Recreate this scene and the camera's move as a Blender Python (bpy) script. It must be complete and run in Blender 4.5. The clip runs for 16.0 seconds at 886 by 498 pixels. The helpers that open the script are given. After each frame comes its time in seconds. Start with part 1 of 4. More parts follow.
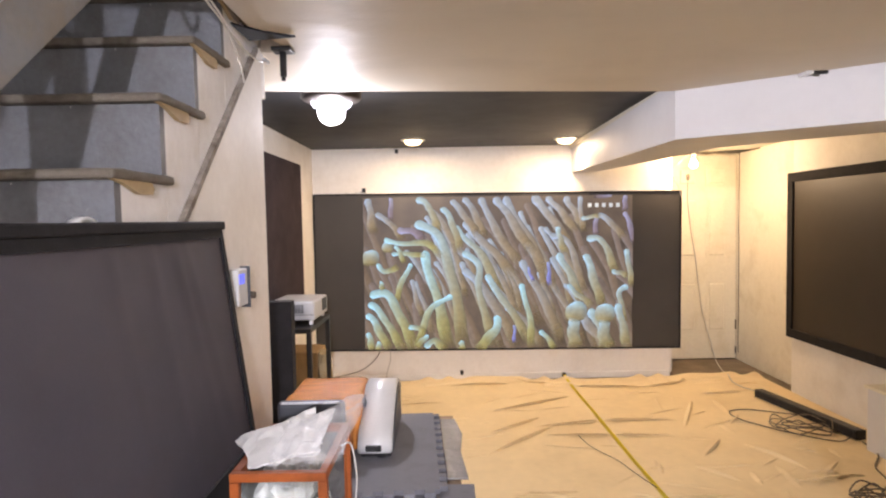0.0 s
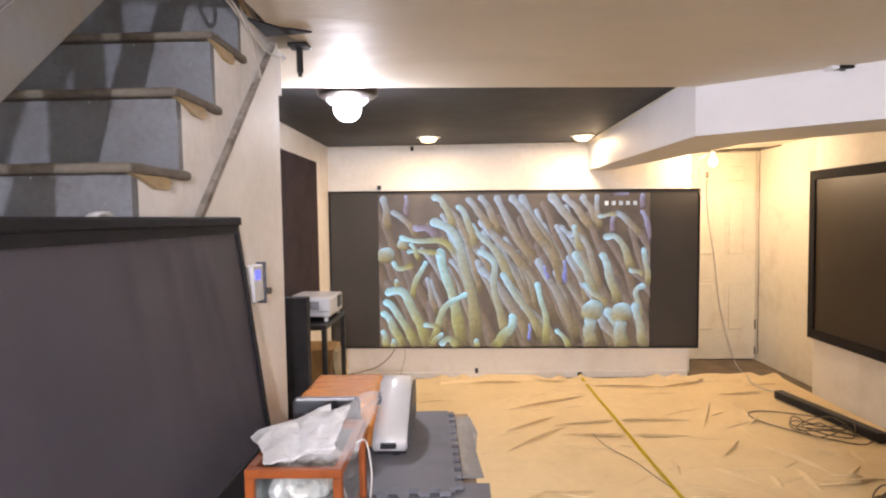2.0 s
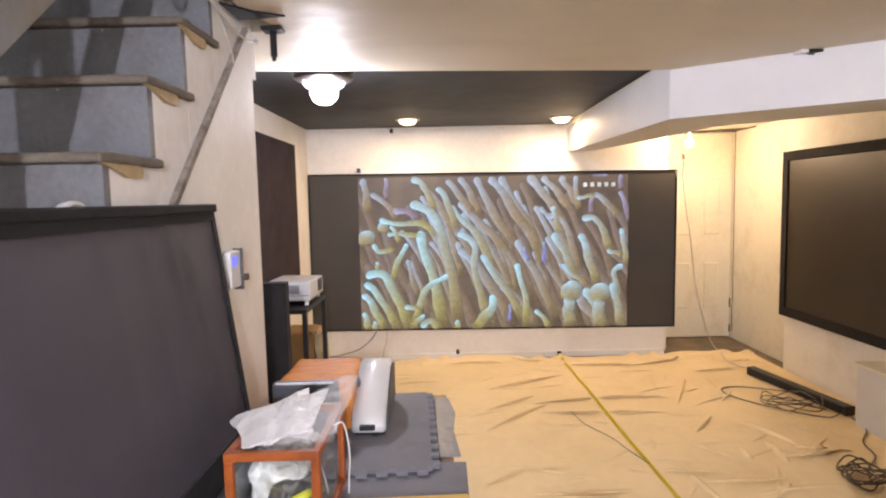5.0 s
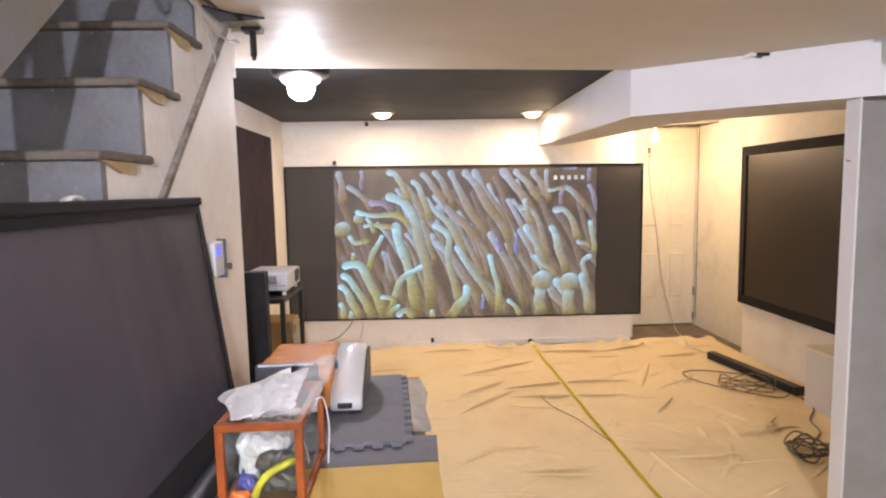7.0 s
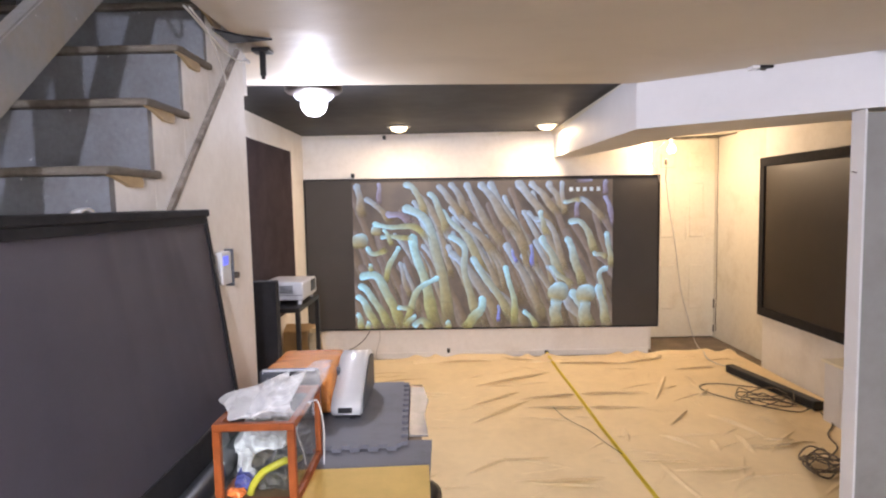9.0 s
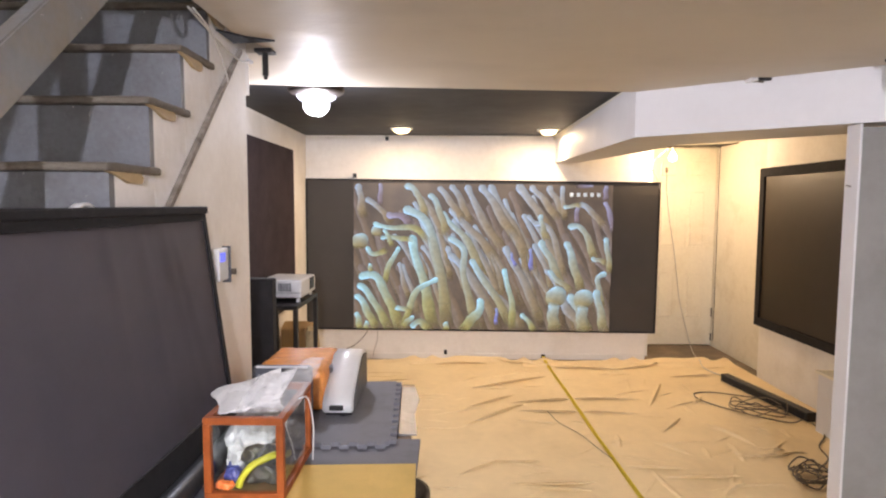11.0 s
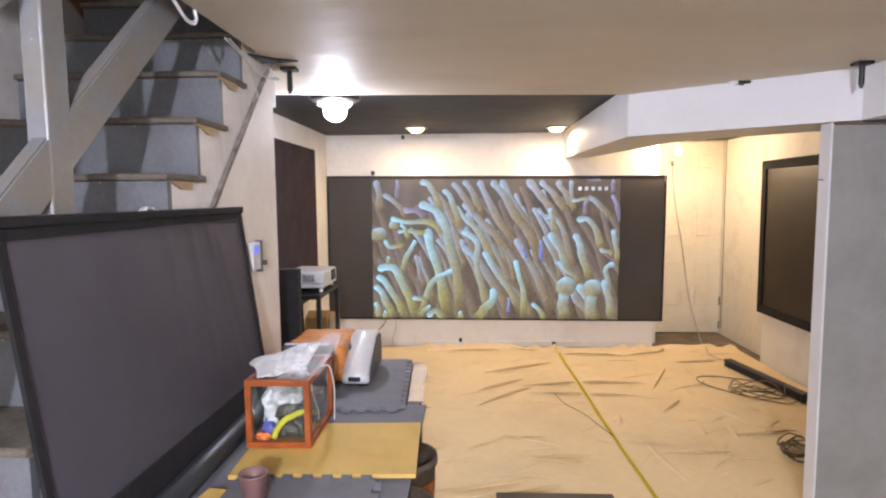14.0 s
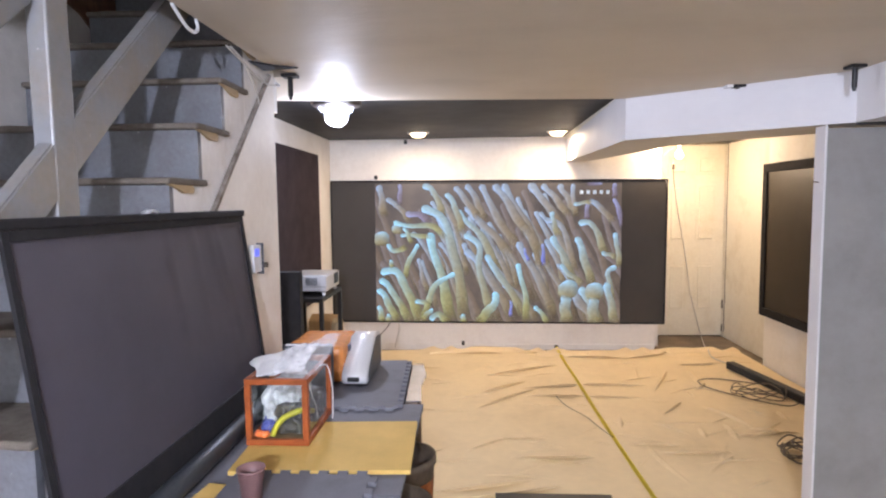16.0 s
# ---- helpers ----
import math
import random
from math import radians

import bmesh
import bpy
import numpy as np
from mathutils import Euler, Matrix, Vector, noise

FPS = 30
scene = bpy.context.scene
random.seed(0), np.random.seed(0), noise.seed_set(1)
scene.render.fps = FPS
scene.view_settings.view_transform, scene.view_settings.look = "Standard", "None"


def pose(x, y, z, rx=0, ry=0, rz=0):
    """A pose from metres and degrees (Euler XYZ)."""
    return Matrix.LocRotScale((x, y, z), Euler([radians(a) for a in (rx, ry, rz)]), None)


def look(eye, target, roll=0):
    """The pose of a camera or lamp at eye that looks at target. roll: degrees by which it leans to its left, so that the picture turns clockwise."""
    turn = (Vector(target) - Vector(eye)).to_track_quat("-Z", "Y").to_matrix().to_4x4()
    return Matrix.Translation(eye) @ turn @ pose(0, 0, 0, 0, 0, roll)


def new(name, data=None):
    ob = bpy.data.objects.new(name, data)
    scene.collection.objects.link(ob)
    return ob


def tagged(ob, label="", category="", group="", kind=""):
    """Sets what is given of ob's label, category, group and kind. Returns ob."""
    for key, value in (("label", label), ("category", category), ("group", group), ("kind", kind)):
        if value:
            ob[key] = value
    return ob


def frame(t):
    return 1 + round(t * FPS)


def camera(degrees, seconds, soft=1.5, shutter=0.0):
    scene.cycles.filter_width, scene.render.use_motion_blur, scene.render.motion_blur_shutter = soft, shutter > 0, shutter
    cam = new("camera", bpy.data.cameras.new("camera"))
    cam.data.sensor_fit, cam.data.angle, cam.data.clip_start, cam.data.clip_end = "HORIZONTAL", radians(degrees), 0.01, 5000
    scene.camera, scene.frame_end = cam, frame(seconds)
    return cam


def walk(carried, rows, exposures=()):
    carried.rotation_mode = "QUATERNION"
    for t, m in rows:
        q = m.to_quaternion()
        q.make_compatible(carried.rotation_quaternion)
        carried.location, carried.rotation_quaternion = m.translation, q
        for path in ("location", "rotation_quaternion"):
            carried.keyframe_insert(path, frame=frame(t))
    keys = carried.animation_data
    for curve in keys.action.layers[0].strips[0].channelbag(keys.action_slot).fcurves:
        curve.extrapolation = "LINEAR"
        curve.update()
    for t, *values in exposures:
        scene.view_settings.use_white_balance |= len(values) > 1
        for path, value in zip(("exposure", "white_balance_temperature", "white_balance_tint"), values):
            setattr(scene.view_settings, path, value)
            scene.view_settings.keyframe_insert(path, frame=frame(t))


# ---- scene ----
cam = camera(74.9, 16.0, 2.1)
PATH = [
    (0, (0.04, -0.05, 1.407), (0.03, 1.948, 1.307), -1.1),
    (0.5, (0.034, -0.037, 1.4), (-0.01, 1.96, 1.294), -1.1),
    (1, (0.037, -0.036, 1.403), (-0.021, 1.96, 1.3), -1.4),
    (1.5, (0.031, -0.032, 1.402), (-0.031, 1.964, 1.297), -1.0),
    (2, (0.036, -0.037, 1.403), (-0.025, 1.96, 1.297), -0.9),
    (2.5, (0.039, -0.039, 1.404), (-0.017, 1.955, 1.255), -0.9),
    (3, (0.043, -0.042, 1.405), (-0.01, 1.948, 1.214), -0.7),
    (3.5, (0.053, -0.051, 1.409), (0.007, 1.939, 1.213), -1.4),
    (4, (0.055, -0.059, 1.412), (0.023, 1.932, 1.226), -1.4),
    (4.2, (0.058, -0.053, 1.416), (0.041, 1.94, 1.247), -1.4),
    (6.3, (0.047, -0.093, 1.406), (0.06, 1.897, 1.211), -1.2),
    (6.5, (0.053, -0.116, 1.409), (0.123, 1.873, 1.208), -1.2),
    (7, (0.066, -0.176, 1.419), (0.146, 1.812, 1.217), -1.2),
    (7.5, (0.1, -0.22, 1.412), (0.082, 1.773, 1.244), -1.5),
    (8, (0.121, -0.225, 1.411), (0.092, 1.768, 1.242), -1.7),
    (8.5, (0.141, -0.23, 1.415), (0.12, 1.763, 1.244), -1.7),
    (9, (0.151, -0.233, 1.418), (0.143, 1.761, 1.258), -1.3),
    (11.5, (0.18, -0.262, 1.424), (0.16, 1.732, 1.272), 0.3),
    (12, (0.174, -0.27, 1.425), (0.148, 1.725, 1.28), 0.0),
    (12.5, (0.148, -0.326, 1.433), (0.14, 1.669, 1.282), -0.3),
    (13, (0.139, -0.397, 1.432), (0.209, 1.596, 1.275), -1.0),
    (13.5, (0.185, -0.46, 1.435), (0.268, 1.53, 1.252), -1.1),
    (14, (0.249, -0.523, 1.44), (0.158, 1.467, 1.262), -0.5),
    (14.5, (0.281, -0.559, 1.441), (0.151, 1.43, 1.272), -0.3),
    (15, (0.291, -0.565, 1.439), (0.164, 1.424, 1.276), -0.7),
    (15.5, (0.29, -0.561, 1.436), (0.174, 1.43, 1.274), -0.5),
    (16, (0.282, -0.558, 1.434), (0.171, 1.433, 1.272), -0.7),
]
walk(cam, [(t, look(eye, target, roll)) for t, eye, target, roll in PATH], [(0, 0.08, 6880, 23), (6.5, 0.08, 6880, 23), (7.2, 0.07, 6650, 23), (8.0, 0.06, 6400, 23), (9.2, 0.05, 6400, 23), (10.6, 0.04, 6800, 22), (13.6, 0.04, 6720, 22), (14.4, 0.04, 6100, 22), (16, 0.04, 6050, 22)])

# ---- light ----
world = bpy.data.worlds.new("world")
scene.world = world
world.use_nodes = True
world.node_tree.nodes["Background"].inputs[0].default_value = (0.9, 0.95, 1.0, 1)
world.node_tree.nodes["Background"].inputs[1].default_value = 0.008


def lamp(name, kind, m, watts, colour, size):
    data = bpy.data.lights.new(name, kind)
    data.energy, data.color = watts, colour
    if kind == "AREA":
        data.shape, data.size = "DISK", size
    else:
        data.shadow_soft_size = size
    ob = new(name, data)
    ob.matrix_world = m
    return ob


WARM, COOL = (1.0, 0.77, 0.48), (0.82, 0.90, 1.0)
lamp("dome_bulb", "POINT", pose(-0.475, 2.64, 1.865), 39, COOL, 0.045)
lamp("downlight_bulb", "AREA", pose(-0.20, 4.47, 1.985), 11.5, WARM, 0.13)
lamp("downlight_bulb", "AREA", pose(1.00, 4.55, 1.985), 11.5, WARM, 0.13)
lamp("hanging_bulb_light", "POINT", pose(2.136, 4.85, 1.833), 24, WARM, 0.04)
lamp("rear_bulb_light", "POINT", pose(0.30, -2.10, 1.89), 295, (0.80, 0.89, 1.0), 0.03)

# ---- materials ----


def material(name, colour, rough=0.6, metal=0.0, vary=0.12, scale=6.0, fine=60.0, bump=0.15, dist=0.004, second=None, patch=0.5, spec=0.5, coords="Object", stretch=(1, 1, 1), per_piece=0.0, chips=None):
    """Base colour broken up at two scales, with matching relief."""
    m = bpy.data.materials.new(name)
    m.use_nodes = True
    nt = m.node_tree
    b = nt.nodes["Principled BSDF"]
    tc = nt.nodes.new("ShaderNodeTexCoord")
    mp = nt.nodes.new("ShaderNodeMapping")
    mp.inputs["Scale"].default_value = stretch
    nt.links.new(tc.outputs[coords], mp.inputs[0])
    big, small = nt.nodes.new("ShaderNodeTexNoise"), nt.nodes.new("ShaderNodeTexNoise")
    big.inputs["Scale"].default_value, big.inputs["Detail"].default_value, big.inputs["Roughness"].default_value = scale, 6, 0.65
    small.inputs["Scale"].default_value, small.inputs["Detail"].default_value = fine, 3
    for n in (big, small):
        nt.links.new(mp.outputs[0], n.inputs["Vector"])
    ramp = nt.nodes.new("ShaderNodeValToRGB")
    c2 = second or tuple(max(0.0, c * (1 - 2.2 * vary)) for c in colour)
    ramp.color_ramp.elements[0].color, ramp.color_ramp.elements[1].color = (*c2, 1), (*colour, 1)
    ramp.color_ramp.elements[0].position, ramp.color_ramp.elements[1].position = patch - 0.2, patch + 0.12
    nt.links.new(big.outputs[0], ramp.inputs[0])
    mix = nt.nodes.new("ShaderNodeMix")
    mix.data_type, mix.blend_type = "RGBA", "MULTIPLY"
    mix.inputs[0].default_value = 0.5
    cr = nt.nodes.new("ShaderNodeMapRange")
    cr.inputs[3].default_value, cr.inputs[4].default_value = 1 - 1.6 * vary, 1 + 1.6 * vary
    nt.links.new(small.outputs[0], cr.inputs[0])
    nt.links.new(ramp.outputs[0], mix.inputs[6])
    nt.links.new(cr.outputs[0], mix.inputs[7])
    out = mix.outputs[2]
    if per_piece:
        info = nt.nodes.new("ShaderNodeObjectInfo")
        pr = nt.nodes.new("ShaderNodeMapRange")
        pr.inputs[3].default_value, pr.inputs[4].default_value = 1 - per_piece, 1 + per_piece
        nt.links.new(info.outputs["Random"], pr.inputs[0])
        mx = nt.nodes.new("ShaderNodeMix")
        mx.data_type, mx.blend_type = "RGBA", "MULTIPLY"
        mx.inputs[0].default_value = 1.0
        nt.links.new(out, mx.inputs[6])
        nt.links.new(pr.outputs[0], mx.inputs[7])
        out = mx.outputs[2]
    if chips:
        spot = nt.nodes.new("ShaderNodeTexNoise")
        spot.inputs["Scale"].default_value, spot.inputs["Detail"].default_value = 60.0, 4
        nt.links.new(mp.outputs[0], spot.inputs["Vector"])
        cut = nt.nodes.new("ShaderNodeValToRGB")
        cut.color_ramp.elements[0].position, cut.color_ramp.elements[1].position = 0.73, 0.75
        nt.links.new(spot.outputs[0], cut.inputs[0])
        mc = nt.nodes.new("ShaderNodeMix")
        mc.data_type = "RGBA"
        nt.links.new(cut.outputs[0], mc.inputs[0])
        nt.links.new(out, mc.inputs[6])
        mc.inputs[7].default_value = (*chips, 1)
        out = mc.outputs[2]
    nt.links.new(out, b.inputs["Base Color"])
    rr = nt.nodes.new("ShaderNodeMapRange")
    rr.inputs[3].default_value, rr.inputs[4].default_value = min(1, rough + 0.1), max(0.02, rough - 0.1)
    nt.links.new(big.outputs[0], rr.inputs[0])
    nt.links.new(rr.outputs[0], b.inputs["Roughness"])
    b.inputs["Metallic"].default_value = metal
    b.inputs["Specular IOR Level"].default_value = spec
    if bump:
        add = nt.nodes.new("ShaderNodeMath")
        add.operation = "ADD"
        nt.links.new(big.outputs[0], add.inputs[0])
        nt.links.new(small.outputs[0], add.inputs[1])
        bp = nt.nodes.new("ShaderNodeBump")
        bp.inputs["Strength"].default_value, bp.inputs["Distance"].default_value = bump, dist
        nt.links.new(add.outputs[0], bp.inputs["Height"])
        nt.links.new(bp.outputs[0], b.inputs["Normal"])
    return m


def glow(name, colour, strength):
    m = bpy.data.materials.new(name)
    m.use_nodes = True
    b = m.node_tree.nodes["Principled BSDF"]
    b.inputs["Base Color"].default_value = (*colour, 1)
    b.inputs["Emission Color"].default_value = (*colour, 1)
    b.inputs["Emission Strength"].default_value = strength
    return m


def clear(name, colour=(1, 1, 1), rough=0.0, ior=1.45, alpha=None):
    m = bpy.data.materials.new(name)
    m.use_nodes = True
    b = m.node_tree.nodes["Principled BSDF"]
    b.inputs["Base Color"].default_value = (*colour, 1)
    b.inputs["Roughness"].default_value = rough
    b.inputs["IOR"].default_value = ior
    if alpha is None:
        b.inputs["Transmission Weight"].default_value = 1.0
    else:
        b.inputs["Alpha"].default_value = alpha
    return m


WALL = material("wall_paint", (0.83, 0.80, 0.75), 0.7, vary=0.07, scale=2.2, fine=34, bump=0.2, second=(0.68, 0.63, 0.56), patch=0.4)
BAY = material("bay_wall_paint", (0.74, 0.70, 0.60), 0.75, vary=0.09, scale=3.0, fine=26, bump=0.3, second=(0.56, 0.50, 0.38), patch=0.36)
CEIL = material("ceiling_paint", (0.63, 0.57, 0.48), 0.62, vary=0.05, scale=1.6, fine=3.5, bump=0.4, dist=0.010, patch=0.4, spec=0.35, stretch=(0.9, 1.7, 1))
SOFFIT = material("soffit_paint", (0.70, 0.70, 0.72), 0.55, vary=0.03, scale=3, fine=30, bump=0.1)
BLACKCEIL = material("black_ceiling_paint", (0.012, 0.0115, 0.013), 0.6, vary=0.15, scale=4, fine=70, bump=0.1)
PARTITION = material("grey_partition_paint", (0.27, 0.26, 0.25), 0.7, vary=0.08, scale=4, fine=30, bump=0.12)
CONCRETE = material("concrete", (0.22, 0.17, 0.12), 0.85, vary=0.2, scale=5, fine=60, bump=0.4)
PAPER = material("kraft_paper", (0.79, 0.62, 0.36), 0.6, vary=0.08, scale=2.0, fine=18, bump=0.35, dist=0.006, second=(0.69, 0.53, 0.30), patch=0.42)
STAIRGREY = material("stair_grey_paint", (0.140, 0.145, 0.160), 0.55, vary=0.3, scale=5, fine=70, bump=0.5, second=(0.095, 0.088, 0.082), patch=0.45, chips=(0.5, 0.48, 0.45))
TREAD = material("worn_tread_paint", (0.16, 0.138, 0.112), 0.85, spec=0.15, vary=0.3, scale=9, fine=50, bump=0.6, second=(0.09, 0.07, 0.055), patch=0.45)
STAIRWHITE = material("stair_side_paint", (0.79, 0.77, 0.75), 0.6, vary=0.1, scale=7, fine=45, bump=0.35, second=(0.66, 0.62, 0.56), patch=0.36)
PLASTER = material("old_plaster", (0.60, 0.56, 0.51), 0.8, vary=0.16, scale=2.6, fine=30, bump=0.6, second=(0.34, 0.22, 0.12), patch=0.36)
RAIL = material("grey_rail_paint", (0.20, 0.205, 0.215), 0.36, vary=0.14, scale=7, fine=60, bump=0.35, second=(0.225, 0.19, 0.15), patch=0.50, chips=(0.42, 0.40, 0.38))
FABRIC = material("grey_screen_fabric", (0.150, 0.138, 0.172), 0.55, vary=0.06, scale=3, fine=300, bump=0.05)
SCREEN = material("dark_screen_cloth", (0.046, 0.041, 0.036), 0.62, vary=0.06, scale=2, fine=400, bump=0.03)
VELVET = material("black_velvet", (0.008, 0.007, 0.009), 0.9, vary=0.2, scale=20, fine=300, bump=0.1)
RSCREEN = material("side_screen_cloth", (0.032, 0.022, 0.013), 0.45, vary=0.05, scale=2, fine=300, bump=0.02)
ACOUSTIC = material("dark_felt", (0.030, 0.016, 0.022), 0.9, vary=0.2, scale=6, fine=250, bump=0.2)
BLACKPLASTIC = material("black_plastic", (0.014, 0.014, 0.015), 0.4, vary=0.15, scale=15, fine=200, bump=0.06)
BLACKMETAL = material("black_metal", (0.016, 0.015, 0.015), 0.42, 0.3, vary=0.15, scale=20, fine=120, bump=0.06)
FOAM = material("grey_foam", (0.165, 0.165, 0.188), 0.7, vary=0.16, scale=9, fine=260, bump=0.35, dist=0.0015, second=(0.12, 0.118, 0.13), patch=0.36, chips=(0.30, 0.29, 0.28))
YELLOWFOAM = material("yellow_foam", (0.76, 0.50, 0.13), 0.72, vary=0.07, scale=6, fine=220, bump=0.3, dist=0.0015)
WOODTABLE = material("old_table_wood", (0.20, 0.12, 0.06), 0.55, vary=0.2, scale=4, fine=40, bump=0.2, stretch=(6, 1, 1))
TANKWOOD = material("orange_stained_wood", (0.36, 0.085, 0.016), 0.55, spec=0.3, vary=0.2, scale=10, fine=60, bump=0.15, stretch=(1, 5, 1))
SILVER = material("silver_plastic", (0.82, 0.82, 0.83), 0.32, 0.12, vary=0.03, scale=8, fine=200, bump=0.02)
GREYPLASTIC = material("dark_grey_plastic", (0.085, 0.09, 0.105), 0.5, 0.0, vary=0.06, scale=8, fine=200, bump=0.03)
ORANGEFILM = material("orange_film", (0.80, 0.30, 0.07), 0.18, spec=0.5, vary=0.16, scale=16, fine=70, bump=0.8, dist=0.005, stretch=(1, 3, 1))
WHITEPLASTIC = material("white_plastic", (0.74, 0.74, 0.74), 0.35, vary=0.03, scale=10, fine=100, bump=0.03)
DOORPAINT = material("door_paint", (0.78, 0.73, 0.60), 0.5, vary=0.10, scale=4, fine=40, bump=0.12, second=(0.66, 0.58, 0.42), patch=0.36)
CARDBOARD = material("cardboard", (0.42, 0.28, 0.14), 0.75, vary=0.1, scale=8, fine=60, bump=0.1)
TAPE = material("yellow_tape", (0.82, 0.66, 0.03), 0.4, vary=0.06, scale=10, fine=90, bump=0.02)
CABLE = material("cable_rubber", (0.15, 0.115, 0.08), 0.5, vary=0.1, scale=30, fine=200, bump=0.03)
LIGHTCABLE = material("pale_cable", (0.55, 0.52, 0.47), 0.5, vary=0.06, scale=30, fine=200, bump=0.03)
BROWNPOT = material("brown_pot_plastic", (0.25, 0.135, 0.125), 0.45, vary=0.08, scale=15, fine=120, bump=0.06)
GLASS = clear("tank_glass", (0.92, 0.96, 0.94), 0.02, 1.45, alpha=None)
BAG = clear("clear_bag_plastic", (0.92, 0.92, 0.93), 0.08, 1.55, alpha=0.22)
PAPERWHITE = material("white_paper", (0.82, 0.81, 0.80), 0.45, vary=0.06, scale=14, fine=60, bump=0.25, second=(0.62, 0.61, 0.61), patch=0.36, chips=(0.30, 0.30, 0.30))

# ---- mesh helpers ----


def rot(bm, m, verts=None):
    bmesh.ops.transform(bm, matrix=m, verts=verts or bm.verts)
    return bm


def box(bm, lo, hi, bevel=0.0, seg=2):
    """A box between two corners, with rounded edges."""
    lo, hi = Vector(lo), Vector(hi)
    made = bmesh.ops.create_cube(bm, size=1.0, matrix=Matrix.Translation((lo + hi) / 2) @ Matrix.Diagonal((*(hi - lo), 1)))["verts"]
    if bevel:
        edges = list({e for v in made for e in v.link_edges})
        bmesh.ops.bevel(bm, geom=edges, offset=bevel, segments=seg, affect="EDGES", profile=0.5)
    return bm


def prism(bm, outline, axis, a, b):
    """An outline drawn out along an axis from a to b: 'x' takes (y, z), 'y' takes (x, z), 'z' takes (x, y)."""
    def at(p, d):
        return {"x": (d, p[0], p[1]), "y": (p[0], d, p[1]), "z": (p[0], p[1], d)}[axis]
    low = [bm.verts.new(at(p, a)) for p in outline]
    top = [bm.verts.new(at(p, b)) for p in outline]
    n = len(outline)
    bm.faces.new(low)
    bm.faces.new(top)
    for i in range(n):
        bm.faces.new((low[i], low[(i + 1) % n], top[(i + 1) % n], top[i]))
    bmesh.ops.recalc_face_normals(bm, faces=bm.faces)
    return bm


def lathe(bm, profile, centre=(0, 0, 0), seg=28):
    """A profile of (radius, height) turned round the z axis."""
    rings = []
    for r, z in profile:
        rings.append([bm.verts.new((centre[0] + r * math.cos(2 * math.pi * i / seg), centre[1] + r * math.sin(2 * math.pi * i / seg), centre[2] + z)) for i in range(seg)])
    for a, b in zip(rings, rings[1:]):
        for i in range(seg):
            bm.faces.new((a[i], a[(i + 1) % seg], b[(i + 1) % seg], b[i]))
    bmesh.ops.remove_doubles(bm, verts=bm.verts, dist=1e-5)
    bmesh.ops.recalc_face_normals(bm, faces=bm.faces)
    return bm


def smooth_path(points, steps=6):
    """Points of a curve that runs evenly through the ones given."""
    p = [Vector(q) for q in points]
    p = [2 * p[0] - p[1]] + p + [2 * p[-1] - p[-2]]
    out = []
    for i in range(1, len(p) - 2):
        for k in range(steps):
            t = k / steps
            out.append(0.5 * (2 * p[i] + (p[i + 1] - p[i - 1]) * t + (2 * p[i - 1] - 5 * p[i] + 4 * p[i + 1] - p[i + 2]) * t * t + (3 * p[i] - p[i - 1] - 3 * p[i + 1] + p[i + 2]) * t ** 3))
    return out + [p[-2]]


def tube(bm, points, radius, seg=8, steps=6):
    path = smooth_path(points, steps) if steps else [Vector(q) for q in points]
    rings = []
    side = None
    for i, q in enumerate(path):
        way = (path[min(i + 1, len(path) - 1)] - path[max(i - 1, 0)]).normalized()
        if side is None:
            side = way.orthogonal().normalized()
        side = (side - way * side.dot(way)).normalized()
        up = way.cross(side)
        rings.append([bm.verts.new(q + radius * (math.cos(2 * math.pi * k / seg) * side + math.sin(2 * math.pi * k / seg) * up)) for k in range(seg)])
    for a, b in zip(rings, rings[1:]):
        for k in range(seg):
            bm.faces.new((a[k], a[(k + 1) % seg], b[(k + 1) % seg], b[k]))
    bm.faces.new(rings[0])
    bm.faces.new(rings[-1])
    bmesh.ops.recalc_face_normals(bm, faces=bm.faces)
    return bm


def mesh_of(name, bm, mat, smooth=False):
    me = bpy.data.meshes.new(name)
    bm.to_mesh(me)
    bm.free()
    me.materials.append(mat)
    if smooth:
        me.polygons.foreach_set("use_smooth", [True] * len(me.polygons))
    return me


def part(name, bm, mat, parent=None, label="", smooth=False):
    """One mesh object under a thing or part."""
    ob = new(name, mesh_of(name, bm, mat, smooth))
    ob.parent = parent
    if label:
        tagged(ob, label)
    return ob


def thing(name, label, category, group="", kind="", at=(0, 0, 0)):
    ob = new(name)
    ob.location = at
    return tagged(ob, label, category, group, kind)


def solid(name, bm, mat, label, category, group="", kind="", smooth=False):
    return tagged(part(name, bm, mat, None, "", smooth), label, category, group, kind)


B = bmesh.new

# ---- structure ----
S = "structure"
solid("floor", box(B(), (-1.5, -2.7, -0.12), (3.6, 5.8, 0.0)), CONCRETE, "bare brown concrete basement floor", "floor", kind=S)
# far wall, ends short of the door recess
solid("wall_north", box(B(), (-1.25, 4.985, 0), (1.985, 5.12, 2.2)), WALL, "cream painted far wall behind the big screen", "wall", kind=S)
solid("wall_return", box(B(), (1.90, 5.12, 0), (2.06, 5.66, 2.2)), WALL, "cream painted end of the wall beside the door", "wall", kind=S)
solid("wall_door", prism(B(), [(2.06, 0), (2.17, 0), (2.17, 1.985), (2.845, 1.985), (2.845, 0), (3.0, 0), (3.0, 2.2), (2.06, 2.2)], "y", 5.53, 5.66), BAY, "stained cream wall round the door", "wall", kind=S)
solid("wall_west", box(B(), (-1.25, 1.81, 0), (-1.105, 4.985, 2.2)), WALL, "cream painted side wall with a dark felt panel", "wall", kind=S)
